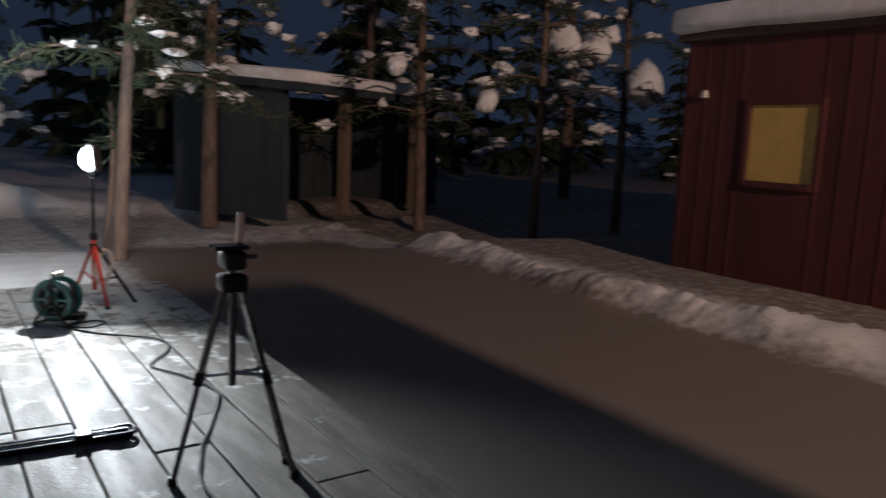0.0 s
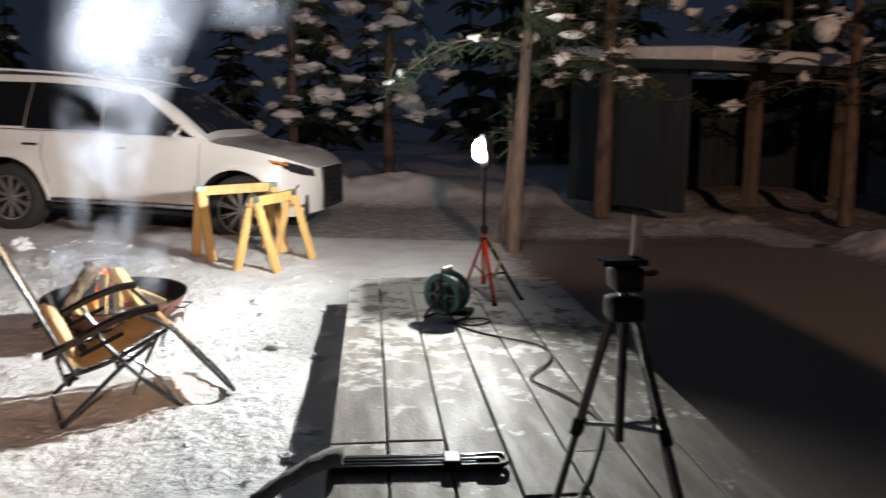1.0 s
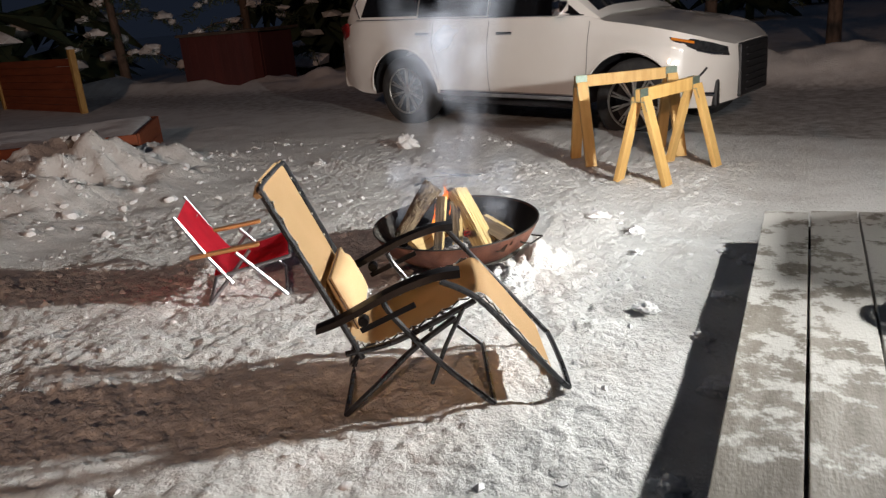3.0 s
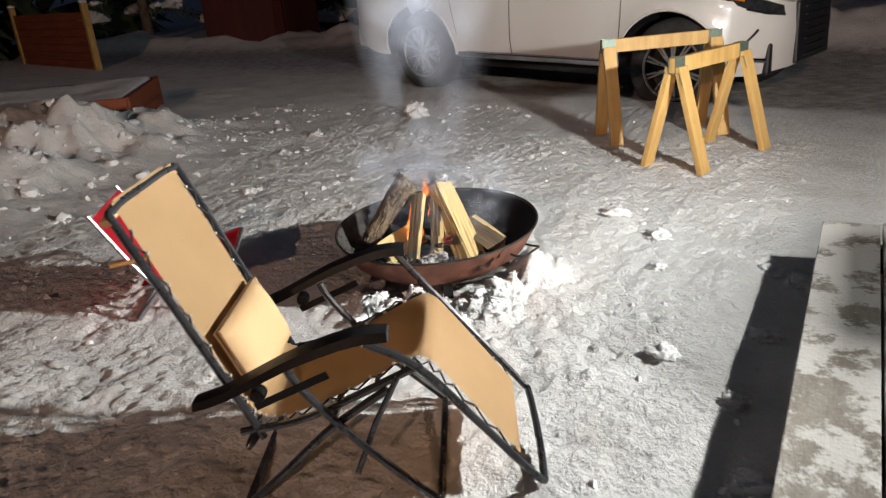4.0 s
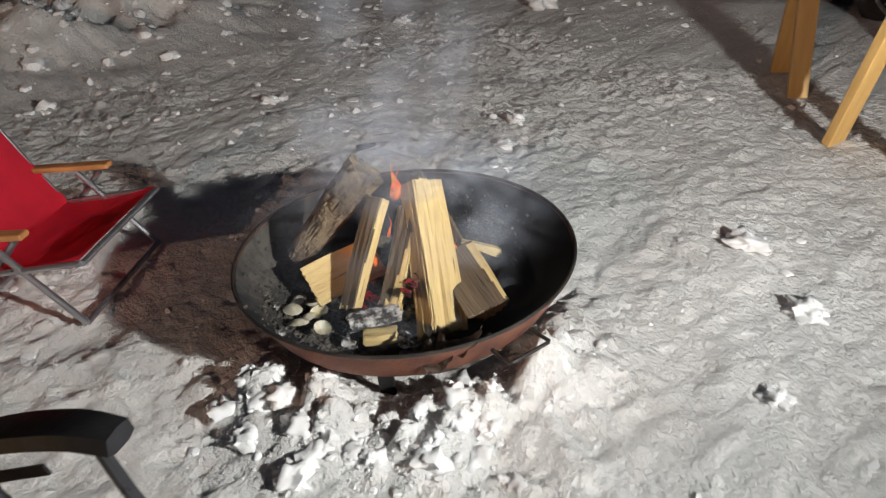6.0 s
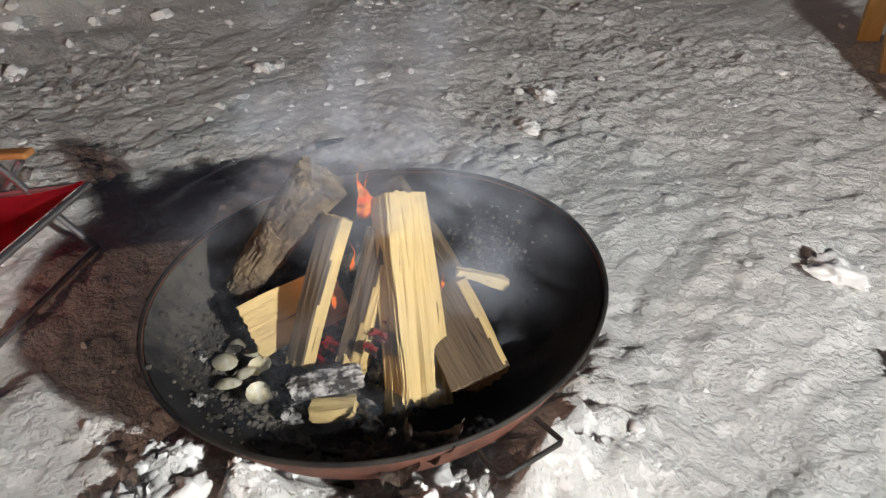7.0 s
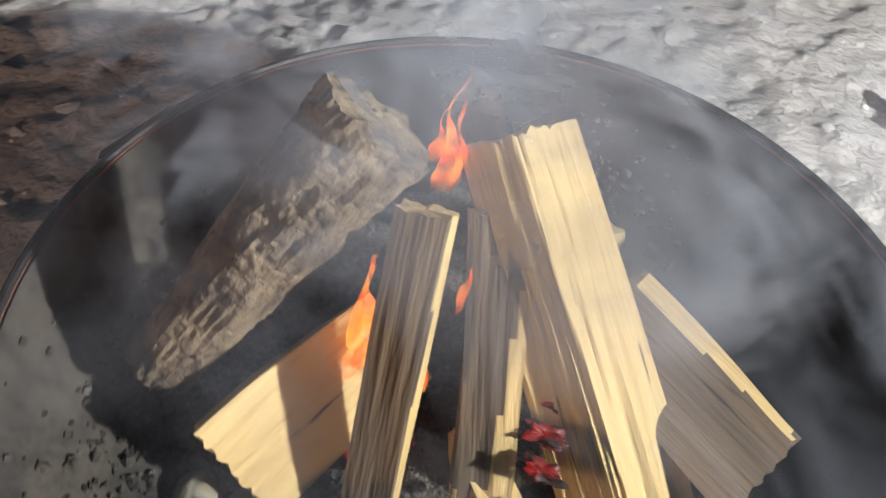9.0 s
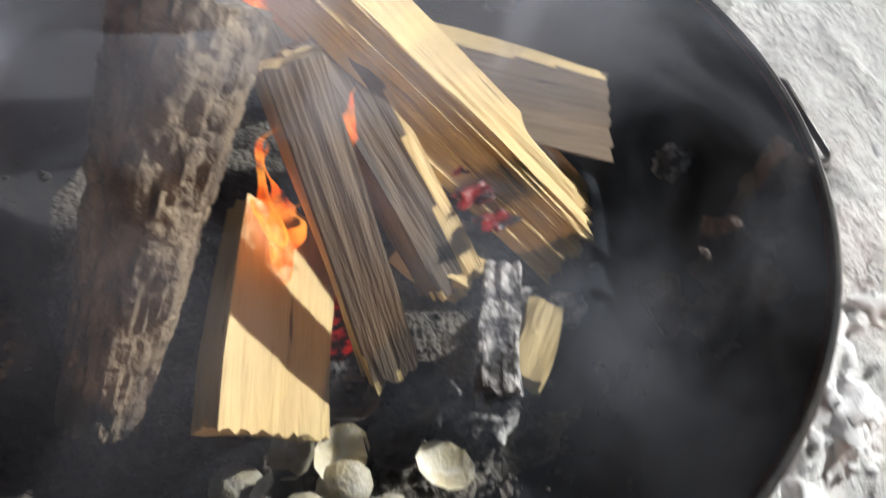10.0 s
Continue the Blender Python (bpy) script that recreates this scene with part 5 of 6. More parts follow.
    # lights and nose
    for s in (-1, 1):
        def nose(x, z, o=0.006):
            return Vector((x, s * (hw(x, z) + o), z))
        b = bmesh.new()
        up = [nose(x, z) for x, z in ((1.86, 1.080), (2.10, 1.075), (2.24, 1.050), (2.36, 1.000))]
        dn = [nose(x, z) for x, z in ((1.90, 1.045), (2.10, 0.975), (2.24, 0.920), (2.37, 0.900))]
        vs = [[b.verts.new(p) for p in r] for r in (up, [(a + d) / 2 + Vector((0.0, s * 0.012, 0)) for a, d in zip(up, dn)], dn)]
        for r1, r2 in zip(vs, vs[1:]):
            for i in range(3):
                b.faces.new((r1[i], r1[i + 1], r2[i + 1], r2[i]))
        bmesh.ops.solidify(b, geom=b.faces[:], thickness=0.01)
        bmesh.ops.recalc_face_normals(b, faces=b.faces[:])
        hl = part("headlight", b, M_LENS, c, "dark clear headlight", True)
        part("indicator", tubed([nose(1.885, 1.068, 0.016), nose(2.0, 1.060, 0.018), nose(2.10, 1.045, 0.018)], 0.014, 6), M_AMBER, hl, "amber indicator lens", True)
        part("daylight_strip", tubed([nose(2.12, 0.966, 0.018), nose(2.26, 0.930, 0.018), nose(2.32, 0.928, 0.016)], 0.010, 6), M_CHROME, hl, "", True)
        part("bumper_slot", tubed(curve([nose(2.20, 0.78, -0.004), nose(2.17, 0.73, -0.004), nose(2.08, 0.60, -0.004), nose(2.07, 0.52, -0.004)], 4), 0.013, 6), M_DARKTRIM, c, "black air slot", True)
        part("fog_trim", tubed([nose(2.12, 0.50, 0.01), nose(2.26, 0.48, 0.01)], 0.02, 6), M_CHROME, c, "", True)
        b = boxed((0.16, 0.05, 0.20), nose(-2.50, 1.10, 0.0), Matrix.Rotation(radians(-18), 4, "Y") @ Matrix.Rotation(radians(s * 14), 4, "Z"), 0.02)
        part("tail_light", b, M_TAIL, c, "dark red tail light", True)
    part("grille", boxed((0.10, 0.80, 0.60), (2.385, 0, 0.72), bevel=0.02), M_DARKTRIM, c, "black grille")
    for z in np.linspace(0.48, 0.96, 7):
        part("grille_bar", boxed((0.02, 0.54, 0.016), (2.440, 0, z), bevel=0.004), M_DARKTRIM, c)
    part("rear_bumper", boxed((0.16, 1.62, 0.24), (-2.60, 0, 0.52), bevel=0.05), M_PAINT, c, "", True)
    # the bonnet falls away towards a rounded nose
    for ob in c.children_recursive:
        if ob.type == "MESH" and not ob.parent.name.startswith("wheel"):
            for v in ob.data.vertices:
                x, y, z = v.co
                if x > 1.05:
                    t = min(1.0, (x - 1.05) / 1.3)
                    v.co.z -= 0.105 * t ** 1.3 * max(0.0, min(1.0, (z - 0.50) / 0.55))
                    v.co.x -= 0.12 * t * t + 0.03 * t ** 3 * max(0.0, (z - 0.75) / 0.35)


build_car()


# ---- flood lamp on its tripod ----
def build_flood():
    t = thing("work_lamp", Matrix.Translation((0.875, 3.52, DECK_Z)), "lit LED work lamp on a red and black tripod", "work lamp")
    part("column", tubed([(0, 0, 0.08), (0, 0, 0.44)], 0.016), M_REDMETAL, t, "red steel column", True)
    part("pole", tubed([(0, 0, 0.42), (0, 0, 0.86)], 0.011), M_PLASTIC, t, "black telescopic pole", True)
    part("clamp", boxed((0.045, 0.045, 0.05), (0, 0, 0.435), bevel=0.008), M_PLASTIC, t)
    part("collar", boxed((0.05, 0.05, 0.035), (0, 0, 0.37), bevel=0.008), M_PLASTIC, t)
    for a, mt in ((1.72, M_REDMETAL), (-1.45, M_REDMETAL), (-0.55, M_PLASTIC)):
        r = 0.40 if a > 0 else 0.26
        e = Vector((r * math.cos(a), r * math.sin(a), 0.006))
        part("leg", tubed([(0.02 * math.cos(a), 0.02 * math.sin(a), 0.37), e], 0.011), mt, t, "", True)
        part("strut", tubed([(0, 0, 0.14), e * 0.55 + Vector((0, 0, 0.165))], 0.006), mt, t, "", True)
        part("foot", lathed([(0, 0.02), (0.014, 0.018), (0.016, 0), (0, 0)], 12, Matrix.Translation(e - Vector((0, 0, 0.006)))), M_PLASTIC, t)
    head = part("lamp_head", boxed((0.035, 0.25, 0.20), (0.0, 0, 0.938), bevel=0.010), M_PLASTIC, t, "black lamp housing", True)
    for y in (-0.055, 0.0, 0.055):
        part("led_panel", boxed((0.004, 0.045, 0.13), (-0.0205, y, 0.938), bevel=0.001), M_LAMPGLOW, head, "glowing white panel")
    dome = lathed([(0.0, 0.055), (0.040, 0.048), (0.068, 0.028), (0.078, 0.0)], 28, Matrix.Translation((-0.018, 0, 0.938)) @ Matrix.Rotation(radians(-90), 4, "Y"))
    part("diffuser", dome, M_LAMPGLOW, head, "glowing white dome", True).visible_shadow = False
    part("bracket", tubed(curve([(0.0, -0.135, 0.938), (0.0, -0.135, 0.86), (0.0, -0.10, 0.825), (0.0, 0, 0.82), (0.0, 0.10, 0.825), (0.0, 0.135, 0.86), (0.0, 0.135, 0.938)], 4), 0.007), M_PLASTIC, head, "", True)
    for k in range(7):
        part("cooling_fin", boxed((0.025, 0.006, 0.16), (0.028, -0.09 + 0.03 * k, 0.938), bevel=0.001), M_PLASTIC, head)
    # loops of pale cord hung on the column
    rnd = random.Random(2)
    for i in range(5):
        pts = [(0.03 + 0.03 * rnd.random() + 0.05 * math.cos(a), -0.03 - 0.03 * i * 0.4 + 0.04 * math.sin(a) * rnd.uniform(0.6, 1.2), 0.24 + 0.11 * math.sin(a + 0.4)) for a in np.linspace(0, 2 * math.pi, 9)[:-1]]
        part("cord_loop", tubed(curve(pts, 4, True), 0.004, 6, True), M_CLIP, t, "pale cord hung in loops", True)


build_flood()


# ---- cable reel ----
def build_reel():
    ax = Vector((-0.62, -0.78, 0)).normalized()
    r = thing("cable_reel", Matrix.Translation((0.585, 2.99, DECK_Z)) @ Matrix.Rotation(math.atan2(ax.y, ax.x) + math.pi / 2, 4, "Z"), "teal plastic cable reel with black cable standing on the deck", "cable reel")
    # axis along local y
    t = Matrix.Translation((0, 0, 0.155)) @ Matrix.Rotation(radians(90), 4, "X")
    for s in (-1, 1):
        for k in range(6):
            part("spoke", boxed((0.062, 0.016, 0.010), turn=t @ Matrix.Translation((0, 0, s * 0.057)) @ Matrix.Rotation(k * math.pi / 3, 4, "Z") @ Matrix.Translation((0.07, 0, 0)), bevel=0.003), M_TEAL, r)
        part("flange", lathed([(0.092, s * 0.062), (0.10, s * 0.066), (0.118, s * 0.062), (0.122, s * 0.055), (0.118, s * 0.050), (0.092, s * 0.052), (0.092, s * 0.062)], 48, t), M_TEAL, r, "teal flange", True, 40)
    part("drum", lathed([(0.05, -0.06), (0.05, 0.06)], 32, t), M_TEAL, r, "", True)
    for k in range(6):
        for layer in range(2):
            rr = 0.075 + 0.013 * layer
            turn = tubed([t @ Vector((rr * math.cos(a), rr * math.sin(a), -0.042 + 0.0168 * k)) for a in np.linspace(0, 2 * math.pi, 28)[:-1]], 0.0078, 6, True)
            part("cable_turn", turn, M_CABLE, r, "", True)
    part("socket_plate", lathed([(0, 0.070), (0.042, 0.070), (0.046, 0.060), (0.046, 0.05)], 32, t), M_TEAL, r, "", True, 40)
    for a in (0.5, 2.6, 4.7):
        part("socket", lathed([(0, 0.0735), (0.011, 0.0735), (0.012, 0.068)], 20, t @ Matrix.Translation((0.024 * math.cos(a), 0.024 * math.sin(a), 0))), M_PLASTIC, r)
    for s in (-1, 1):
        y = s * 0.082
        part("stand_side", tubed(curve([(-0.10, y, 0.012), (-0.07, y, 0.06), (0.0, y, 0.155), (0.0, y * 0.8, 0.25), (0.0, y * 0.5, 0.295)], 4), 0.008), M_IRON, r, "", True)
        part("stand_leg", tubed([(0.0, y, 0.155), (0.10, y, 0.012)], 0.008), M_IRON, r, "", True)
    for x in (-0.10, 0.10):
        part("stand_bar", tubed([(x, -0.082, 0.012), (x, 0.082, 0.012)], 0.008), M_IRON, r)
    part("grip", tubed([(0, -0.045, 0.297), (0, 0.045, 0.297)], 0.013, 10), M_CLIP, r, "pale grip", True)
    part("plug_box", boxed((0.21, 0.10, 0.035), (-0.02, 0.12, 0.018), Matrix.Rotation(0.3, 4, "Z"), 0.008), M_PLASTIC, r, "black plug box")
    cab = [(0.58, 2.90), (0.64, 2.80), (0.74, 2.66), (0.86, 2.55), (0.98, 2.44), (1.03, 2.30), (0.98, 2.14), (0.88, 2.00), (0.86, 1.90), (0.96, 1.70), (1.02, 1.45), (0.96, 1.25), (0.86, 1.02), (0.76, 0.8), (0.70, 0.4), (0.95, -0.6), (1.1, -2)]
    ob = part("power_cable", tubed(curve([(x, y, DECK_Z + 0.007) for x, y in cab], 6), 0.0055, 6), M_CABLE, smooth=True)
    tagged(ob, "black power cable snaking over the deck", "cable")
    ob = part("power_cable", tubed(curve([(0.66, 2.93, DECK_Z + 0.007), (0.78, 2.96, DECK_Z + 0.007), (0.82, 2.88, DECK_Z + 0.007), (0.72, 2.82, DECK_Z + 0.007), (0.62, 2.86, DECK_Z + 0.007)], 6), 0.005, 6), M_CABLE, smooth=True)
    tagged(ob, "loop of black cable beside the reel", "cable")


build_reel()


# ---- camera tripod and folded stand ----
def build_tripod():
    t = thing("camera_tripod", Matrix.Translation((0.77, 0.50, DECK_Z)), "black telescopic tripod with silver braces on the deck", "tripod")
    feet = ((-0.16, 0.12), (0.21, -0.03), (0.235, 0.10))
    for x, y in feet:
        h, e = Vector((x * 0.12, y * 0.12, 0.70)), Vector((x, y, 0.008))
        part("upper_leg", boxed((0.028, 0.020, 0.34), (0, 0, 0.17), bevel=0.004), M_TUBE, t, "black upper leg").matrix_local = aim(h, e)
        part("lower_leg", tubed([h.lerp(e, 0.46), e], 0.010), M_TUBE, t, "", True)
        part("leg_lock", boxed((0.034, 0.030, 0.05), (0, 0, 0), bevel=0.006), M_PLASTIC, t).matrix_local = aim(h.lerp(e, 0.47), e)
        part("brace", tubed([(0, 0, 0.40), h.lerp(e, 0.46)], 0.006), M_ALU, t, "silver brace", True)
        part("foot", lathed([(0, 0.03), (0.014, 0.028), (0.017, 0.0), (0, 0.0)], 12, Matrix.Translation((x, y, 0))), M_PLASTIC, t)
    part("centre_column", tubed([(0, 0, 0.36), (0, 0, 0.76)], 0.013), M_TUBE, t, "", True)
    part("shoulder", boxed((0.085, 0.085, 0.06), (0, 0, 0.70), bevel=0.015), M_PLASTIC, t, "", True)
    part("head", boxed((0.07, 0.09, 0.06), (0, 0, 0.775), bevel=0.012), M_PLASTIC, t, "black pan head", True)
    part("plate", boxed((0.11, 0.07, 0.014), (-0.01, 0, 0.815), bevel=0.003), M_PLASTIC, t)
    part("phone_clamp", boxed((0.022, 0.018, 0.12), (0.03, 0.02, 0.865), Matrix.Rotation(0.05, 4, "Y"), 0.004), M_ALU, t, "upright silver bar")
    part("pan_handle", tubed([(0.02, 0, 0.78), (0.11, 0.09, 0.765)], 0.008), M_TUBE, t, "black pan handle", True)
    f = thing("folded_stand", Matrix.Translation((0.0, 1.15, DECK_Z)) @ Matrix.Rotation(radians(-3), 4, "Z"), "folded black stand with a crumpled grey cloth bag", "folded stand")
    for k, (y, z) in enumerate(((-0.028, 0.014), (0.0, 0.022), (0.028, 0.014))):
        part("leg", boxed((0.57, 0.022, 0.022), (0.295, y, z), bevel=0.005), M_PLASTIC, f)
        part("rail", tubed([(0.06, y + 0.011, z + 0.012), (0.50, y + 0.011, z + 0.012)], 0.0035, 6), M_ALU, f)
    part("clamp", boxed((0.06, 0.085, 0.04), (0.42, 0, 0.02), bevel=0.008), M_PLASTIC, f)
    part("fork", tubed(curve([(0.50, -0.035, 0.02), (0.58, -0.04, 0.022), (0.60, 0.0, 0.022), (0.58, 0.04, 0.022), (0.50, 0.035, 0.02)], 4), 0.010), M_PLASTIC, f, "", True)
    bm = bmesh.new()
    rows = []
    for i in range(14):
        s = i / 13
        x = 0.06 - 0.30 * s
        z = 0.045 - 0.14 * max(0, s - 0.2) ** 1.2
        y = -0.14 * s ** 1.3
        rows.append([bm.verts.new((x, y + 0.055 * math.cos(a) * (1 - 0.2 * s) + 0.008 * noise.noise(Vector((s * 6, a, 0))),
                                   z + 0.026 * math.sin(a) + 0.010 * noise.noise(Vector((s * 7, a * 1.3, 5))))) for a in np.linspace(0, 2 * math.pi, 15)[:-1]])
    for a, b in zip(rows, rows[1:]):
        for j in range(14):
            bm.faces.new((a[j], a[(j + 1) % 14], b[(j + 1) % 14], b[j]))
    bm.faces.new(rows[0][::-1])
    bm.faces.new(rows[-1])
    part("cloth_bag", bm, M_GREY, f, "crumpled grey cloth bag", True)


build_tripod()


# ---- hut, fences, sheds ----
def build_hut():
    h = thing("hut", Matrix.Translation((6.62, 3.47, 0)) @ Matrix.Rotation(radians(0), 4, "Z"), "dark red boarded hut with snow on its roof", "hut")
    # its near wall lies in local x = 0 and runs towards -y; a window opens through it
    y0, y1, zlo, zhi = -1.49, -0.80, 1.10, 1.83
    bm = bmesh.new()
    for a, b, c, d in ((-6.0, y0, 0.0, 2.52), (y1, 0.0, 0.0, 2.52), (y0, y1, 0.0, zlo), (y0, y1, zhi, 2.52)):
        box(bm, (0.12, b - a, d - c), (0.06, (a + b) / 2, (c + d) / 2))
    part("wall", bm, M_HUTRED, h, "dark red boarded wall")
    part("wall", boxed((3.9, 0.12, 2.52), (2.07, -0.06, 1.26)), M_HUTRED, h)
    part("wall", boxed((3.9, 0.12, 2.52), (2.07, -5.94, 1.26)), M_HUTRED, h)
    part("wall", boxed((0.12, 5.76, 2.52), (3.96, -3.0, 1.26)), M_HUTRED, h)
    for k in range(28):
        part("batten", boxed((0.006, 0.025, 2.50), (-0.003, -0.05 - 0.21 * k, 1.26), bevel=0.003), M_HUTRED, h) if not (y0 - 0.03 < -0.05 - 0.21 * k < y1 + 0.03) else None
    w = thing("window")
    w.parent = h
    for s, at in (((0.05, 0.06, zhi - zlo + 0.12), (0.0, y0 - 0.03, (zlo + zhi) / 2)), ((0.05, 0.06, zhi - zlo + 0.12), (0.0, y1 + 0.03, (zlo + zhi) / 2)),
                  ((0.05, y1 - y0, 0.06), (0.0, (y0 + y1) / 2, zhi + 0.03)), ((0.07, y1 - y0, 0.06), (-0.01, (y0 + y1) / 2, zlo - 0.03))):
        part("frame", boxed(s, at, bevel=0.006), M_HUTRED, w)
    bm = boxed((0.012, y1 - y0 - 0.004, zhi - zlo - 0.004), (0.012, (y0 + y1) / 2, (zlo + zhi) / 2), bevel=0.003)
    part("blind", bm, M_BLIND, w, "yellow blind lit by the yard lamp")
    part("roof", boxed((4.2, 6.2, 0.10), (2.03, -3.0, 2.52), bevel=0.02), M_DARKWOOD, h)
    bm = boxed((4.4, 6.35, 0.26), (2.03, -3.0, 2.67), bevel=0.08)
    bmesh.ops.subdivide_edges(bm, edges=[e for e in bm.edges if e.calc_length() > 1], cuts=14, use_grid_fill=True)
    for v in bm.verts:
        v.co += Vector((0.03 * noise.noise(v.co * 1.3), 0.03 * noise.noise(v.co * 1.3 + Vector((5, 0, 0))), 0.05 * noise.noise(v.co * 0.8)))
    part("roof_snow", bm, M_SNOW, h, "thick rounded snow on the roof", True, 80)
    part("wall_lamp", lathed([(0, 0.05), (0.03, 0.05), (0.045, -0.02), (0.0, -0.03)], 16, Matrix.Translation((-0.05, -0.28, 1.92))), M_CLIP, h, "small pale wall lamp", True)


build_hut()


def build_panel(a, b, height, label, posts=True):
    a, b = Vector((*a, 0)), Vector((*b, 0))
    d = (b - a).normalized()
    ang = math.atan2(d.y, d.x)
    p = thing("fence_panel", Matrix.Translation(a) @ Matrix.Rotation(ang, 4, "Z"), label, "fence")
    L = (b - a).length
    n = int(height / 0.145)
    for k in range(n):
        part("board", boxed((L, 0.03, 0.140), (L / 2, 0, 0.08 + 0.145 * k), bevel=0.005), M_FENCERED, p)
    if posts:
        for x in (-0.05, L + 0.05):
            part("post", boxed((0.11, 0.11, height + 0.16), (x, 0, (height + 0.16) / 2), bevel=0.008), M_POST, p, "yellow pine post")
            part("snow_cap", lump(0.075, x, (1, 1, 0.5), 0.3, 2, (x, 0, height + 0.18)), M_SNOW, p, "", True)


build_panel((-16.0, 11.6), (-12.25, 10.45), 1.02, "red stained board fence with yellow posts, snow at its foot")


def build_box_shed():
    s = thing("woodshed", Matrix.Translation((-10.9, 13.6, 0)) @ Matrix.Rotation(radians(-2), 4, "Z"), "low dark red board shed standing behind a snow bank", "shed")
    for k in range(10):
        part("board", boxed((0.21, 0.04, 1.18), (-1.0 + 0.215 * k, -0.55, 0.60), bevel=0.005), M_HUTRED, s)
    part("core", boxed((2.1, 1.0, 1.16), (0, 0, 0.58), bevel=0.01), M_HUTRED, s)
    part("lid", boxed((2.3, 1.3, 0.06), (0, 0, 1.21), bevel=0.01), M_DARKWOOD, s)


build_box_shed()


def build_raised_bed():
    m = Matrix.Translation((-7.75, 5.9, -0.06)) @ Matrix.Rotation(radians(38), 4, "Z")
    b = thing("raised_bed", m, "raised bed of dark red boards filled with snow", "raised bed")
    for k in range(2):
        part("board", boxed((2.6, 0.045, 0.19), (0, -0.85, 0.10 + 0.195 * k), bevel=0.006), M_FENCERED, b)
        part("board", boxed((2.6, 0.045, 0.19), (0, 0.85, 0.10 + 0.195 * k), bevel=0.006), M_FENCERED, b)
        part("board", boxed((0.045, 1.66, 0.19), (1.30, 0, 0.10 + 0.195 * k), bevel=0.006), M_FENCERED, b)
        part("board", boxed((0.045, 1.66, 0.19), (-1.30, 0, 0.10 + 0.195 * k), bevel=0.006), M_FENCERED, b)
    bm = boxed((2.5, 1.62, 0.16), (0, 0, 0.31), bevel=0.05)
    bmesh.ops.subdivide_edges(bm, edges=[e for e in bm.edges if e.calc_length() > 0.5], cuts=16, use_grid_fill=True)
    for v in bm.verts:
        v.co.z += 0.05 * noise.noise(v.co * 1.8) + 0.02 * noise.noise(v.co * 6)
    part("snow_fill", bm, M_SNOW, b, "smooth snow lying in it", True, 80)
    ob = part("timber_block", boxed((0.26, 0.16, 0.15), bevel=0.012), M_STONE)
    ob.matrix_world = pose(-5.82, 5.05, 0.42, 8, -6, 32)
    tagged(ob, "short block of grey timber on the snow heap", "timber block")


build_raised_bed()


def build_carport():
    s = thing("open_shed", Matrix.Translation((6.3, 11.0, 0)) @ Matrix.Rotation(radians(27), 4, "Z"), "grey open-fronted shed among the trees", "shed")
    for x in (-1.3, 0.95):
        part("post", boxed((0.16, 0.16, 2.0), (x + 0.2, -1.0, 1.0), bevel=0.01), M_GREYPOST, s, "weathered wooden post")
    part("back_wall", boxed((4.6, 0.1, 2.0), (-0.2, 1.4, 1.0)), M_SHED, s)
    part("side_wall", boxed((0.1, 2.3, 2.0), (-2.5, 0.2, 1.0)), M_SHED, s)
    part("side_wall", boxed((0.1, 2.3, 2.0), (2.1, 0.2, 1.0)), M_SHED, s)
    for k in range(8):
        part("board", boxed((0.19, 0.03, 1.5), (1.22 + 0.11 * k - 0.02, -1.0, 0.85), bevel=0.004), M_SHED, s) if k % 2 == 0 else None
    part("roof", boxed((5.0, 3.2, 0.12), (-0.2, 0.1, 2.1), Matrix.Rotation(radians(4), 4, "X"), 0.02), M_SHED, s)
    part("roof_snow", boxed((5.0, 3.2, 0.20), (-0.2, 0.1, 2.25), Matrix.Rotation(radians(4), 4, "X"), 0.07), M_SNOW, s, "", True)


build_carport()


# ---- unseen shed and yard lamp behind the walk ----
def build_behind():
    # out of view: added and sized to keep the yard lamp off the drive
    s = thing("store_shed", Matrix.Translation((2.05, -6.2, 0)), "unseen dark red shed, added to shade the drive", "shed")
    part("wall", boxed((1.70, 2.0, 2.98), (0, 0, 1.49), bevel=0.01), M_HUTRED, s)
    part("roof", boxed((1.78, 2.2, 0.10), (0, 0, 3.03), bevel=0.02), M_DARKWOOD, s)
    part("roof_snow", boxed((1.78, 2.2, 0.18), (0, 0, 3.17), bevel=0.06), M_SNOW, s, "", True)
    p = thing("yard_lamp", Matrix.Translation((2.95, -14.0, 0)), "tall sodium yard lamp on a wooden pole", "street lamp")
    part("pole", tubed([(0.25, 0, 0), (0.25, 0, 6.7)], 0.09, 10, taper=0.07), M_DARKWOOD, p, "", True)
    part("arm", tubed([(0.25, 0, 6.5), (0.0, 0, 6.55)], 0.03), M_IRON, p, "", True)
    part("shade", lathed([(0.04, 6.60), (0.10, 6.56), (0.26, 6.42), (0.255, 6.41), (0.09, 6.54)], 24), M_IRON, p, "", True)


build_behind()


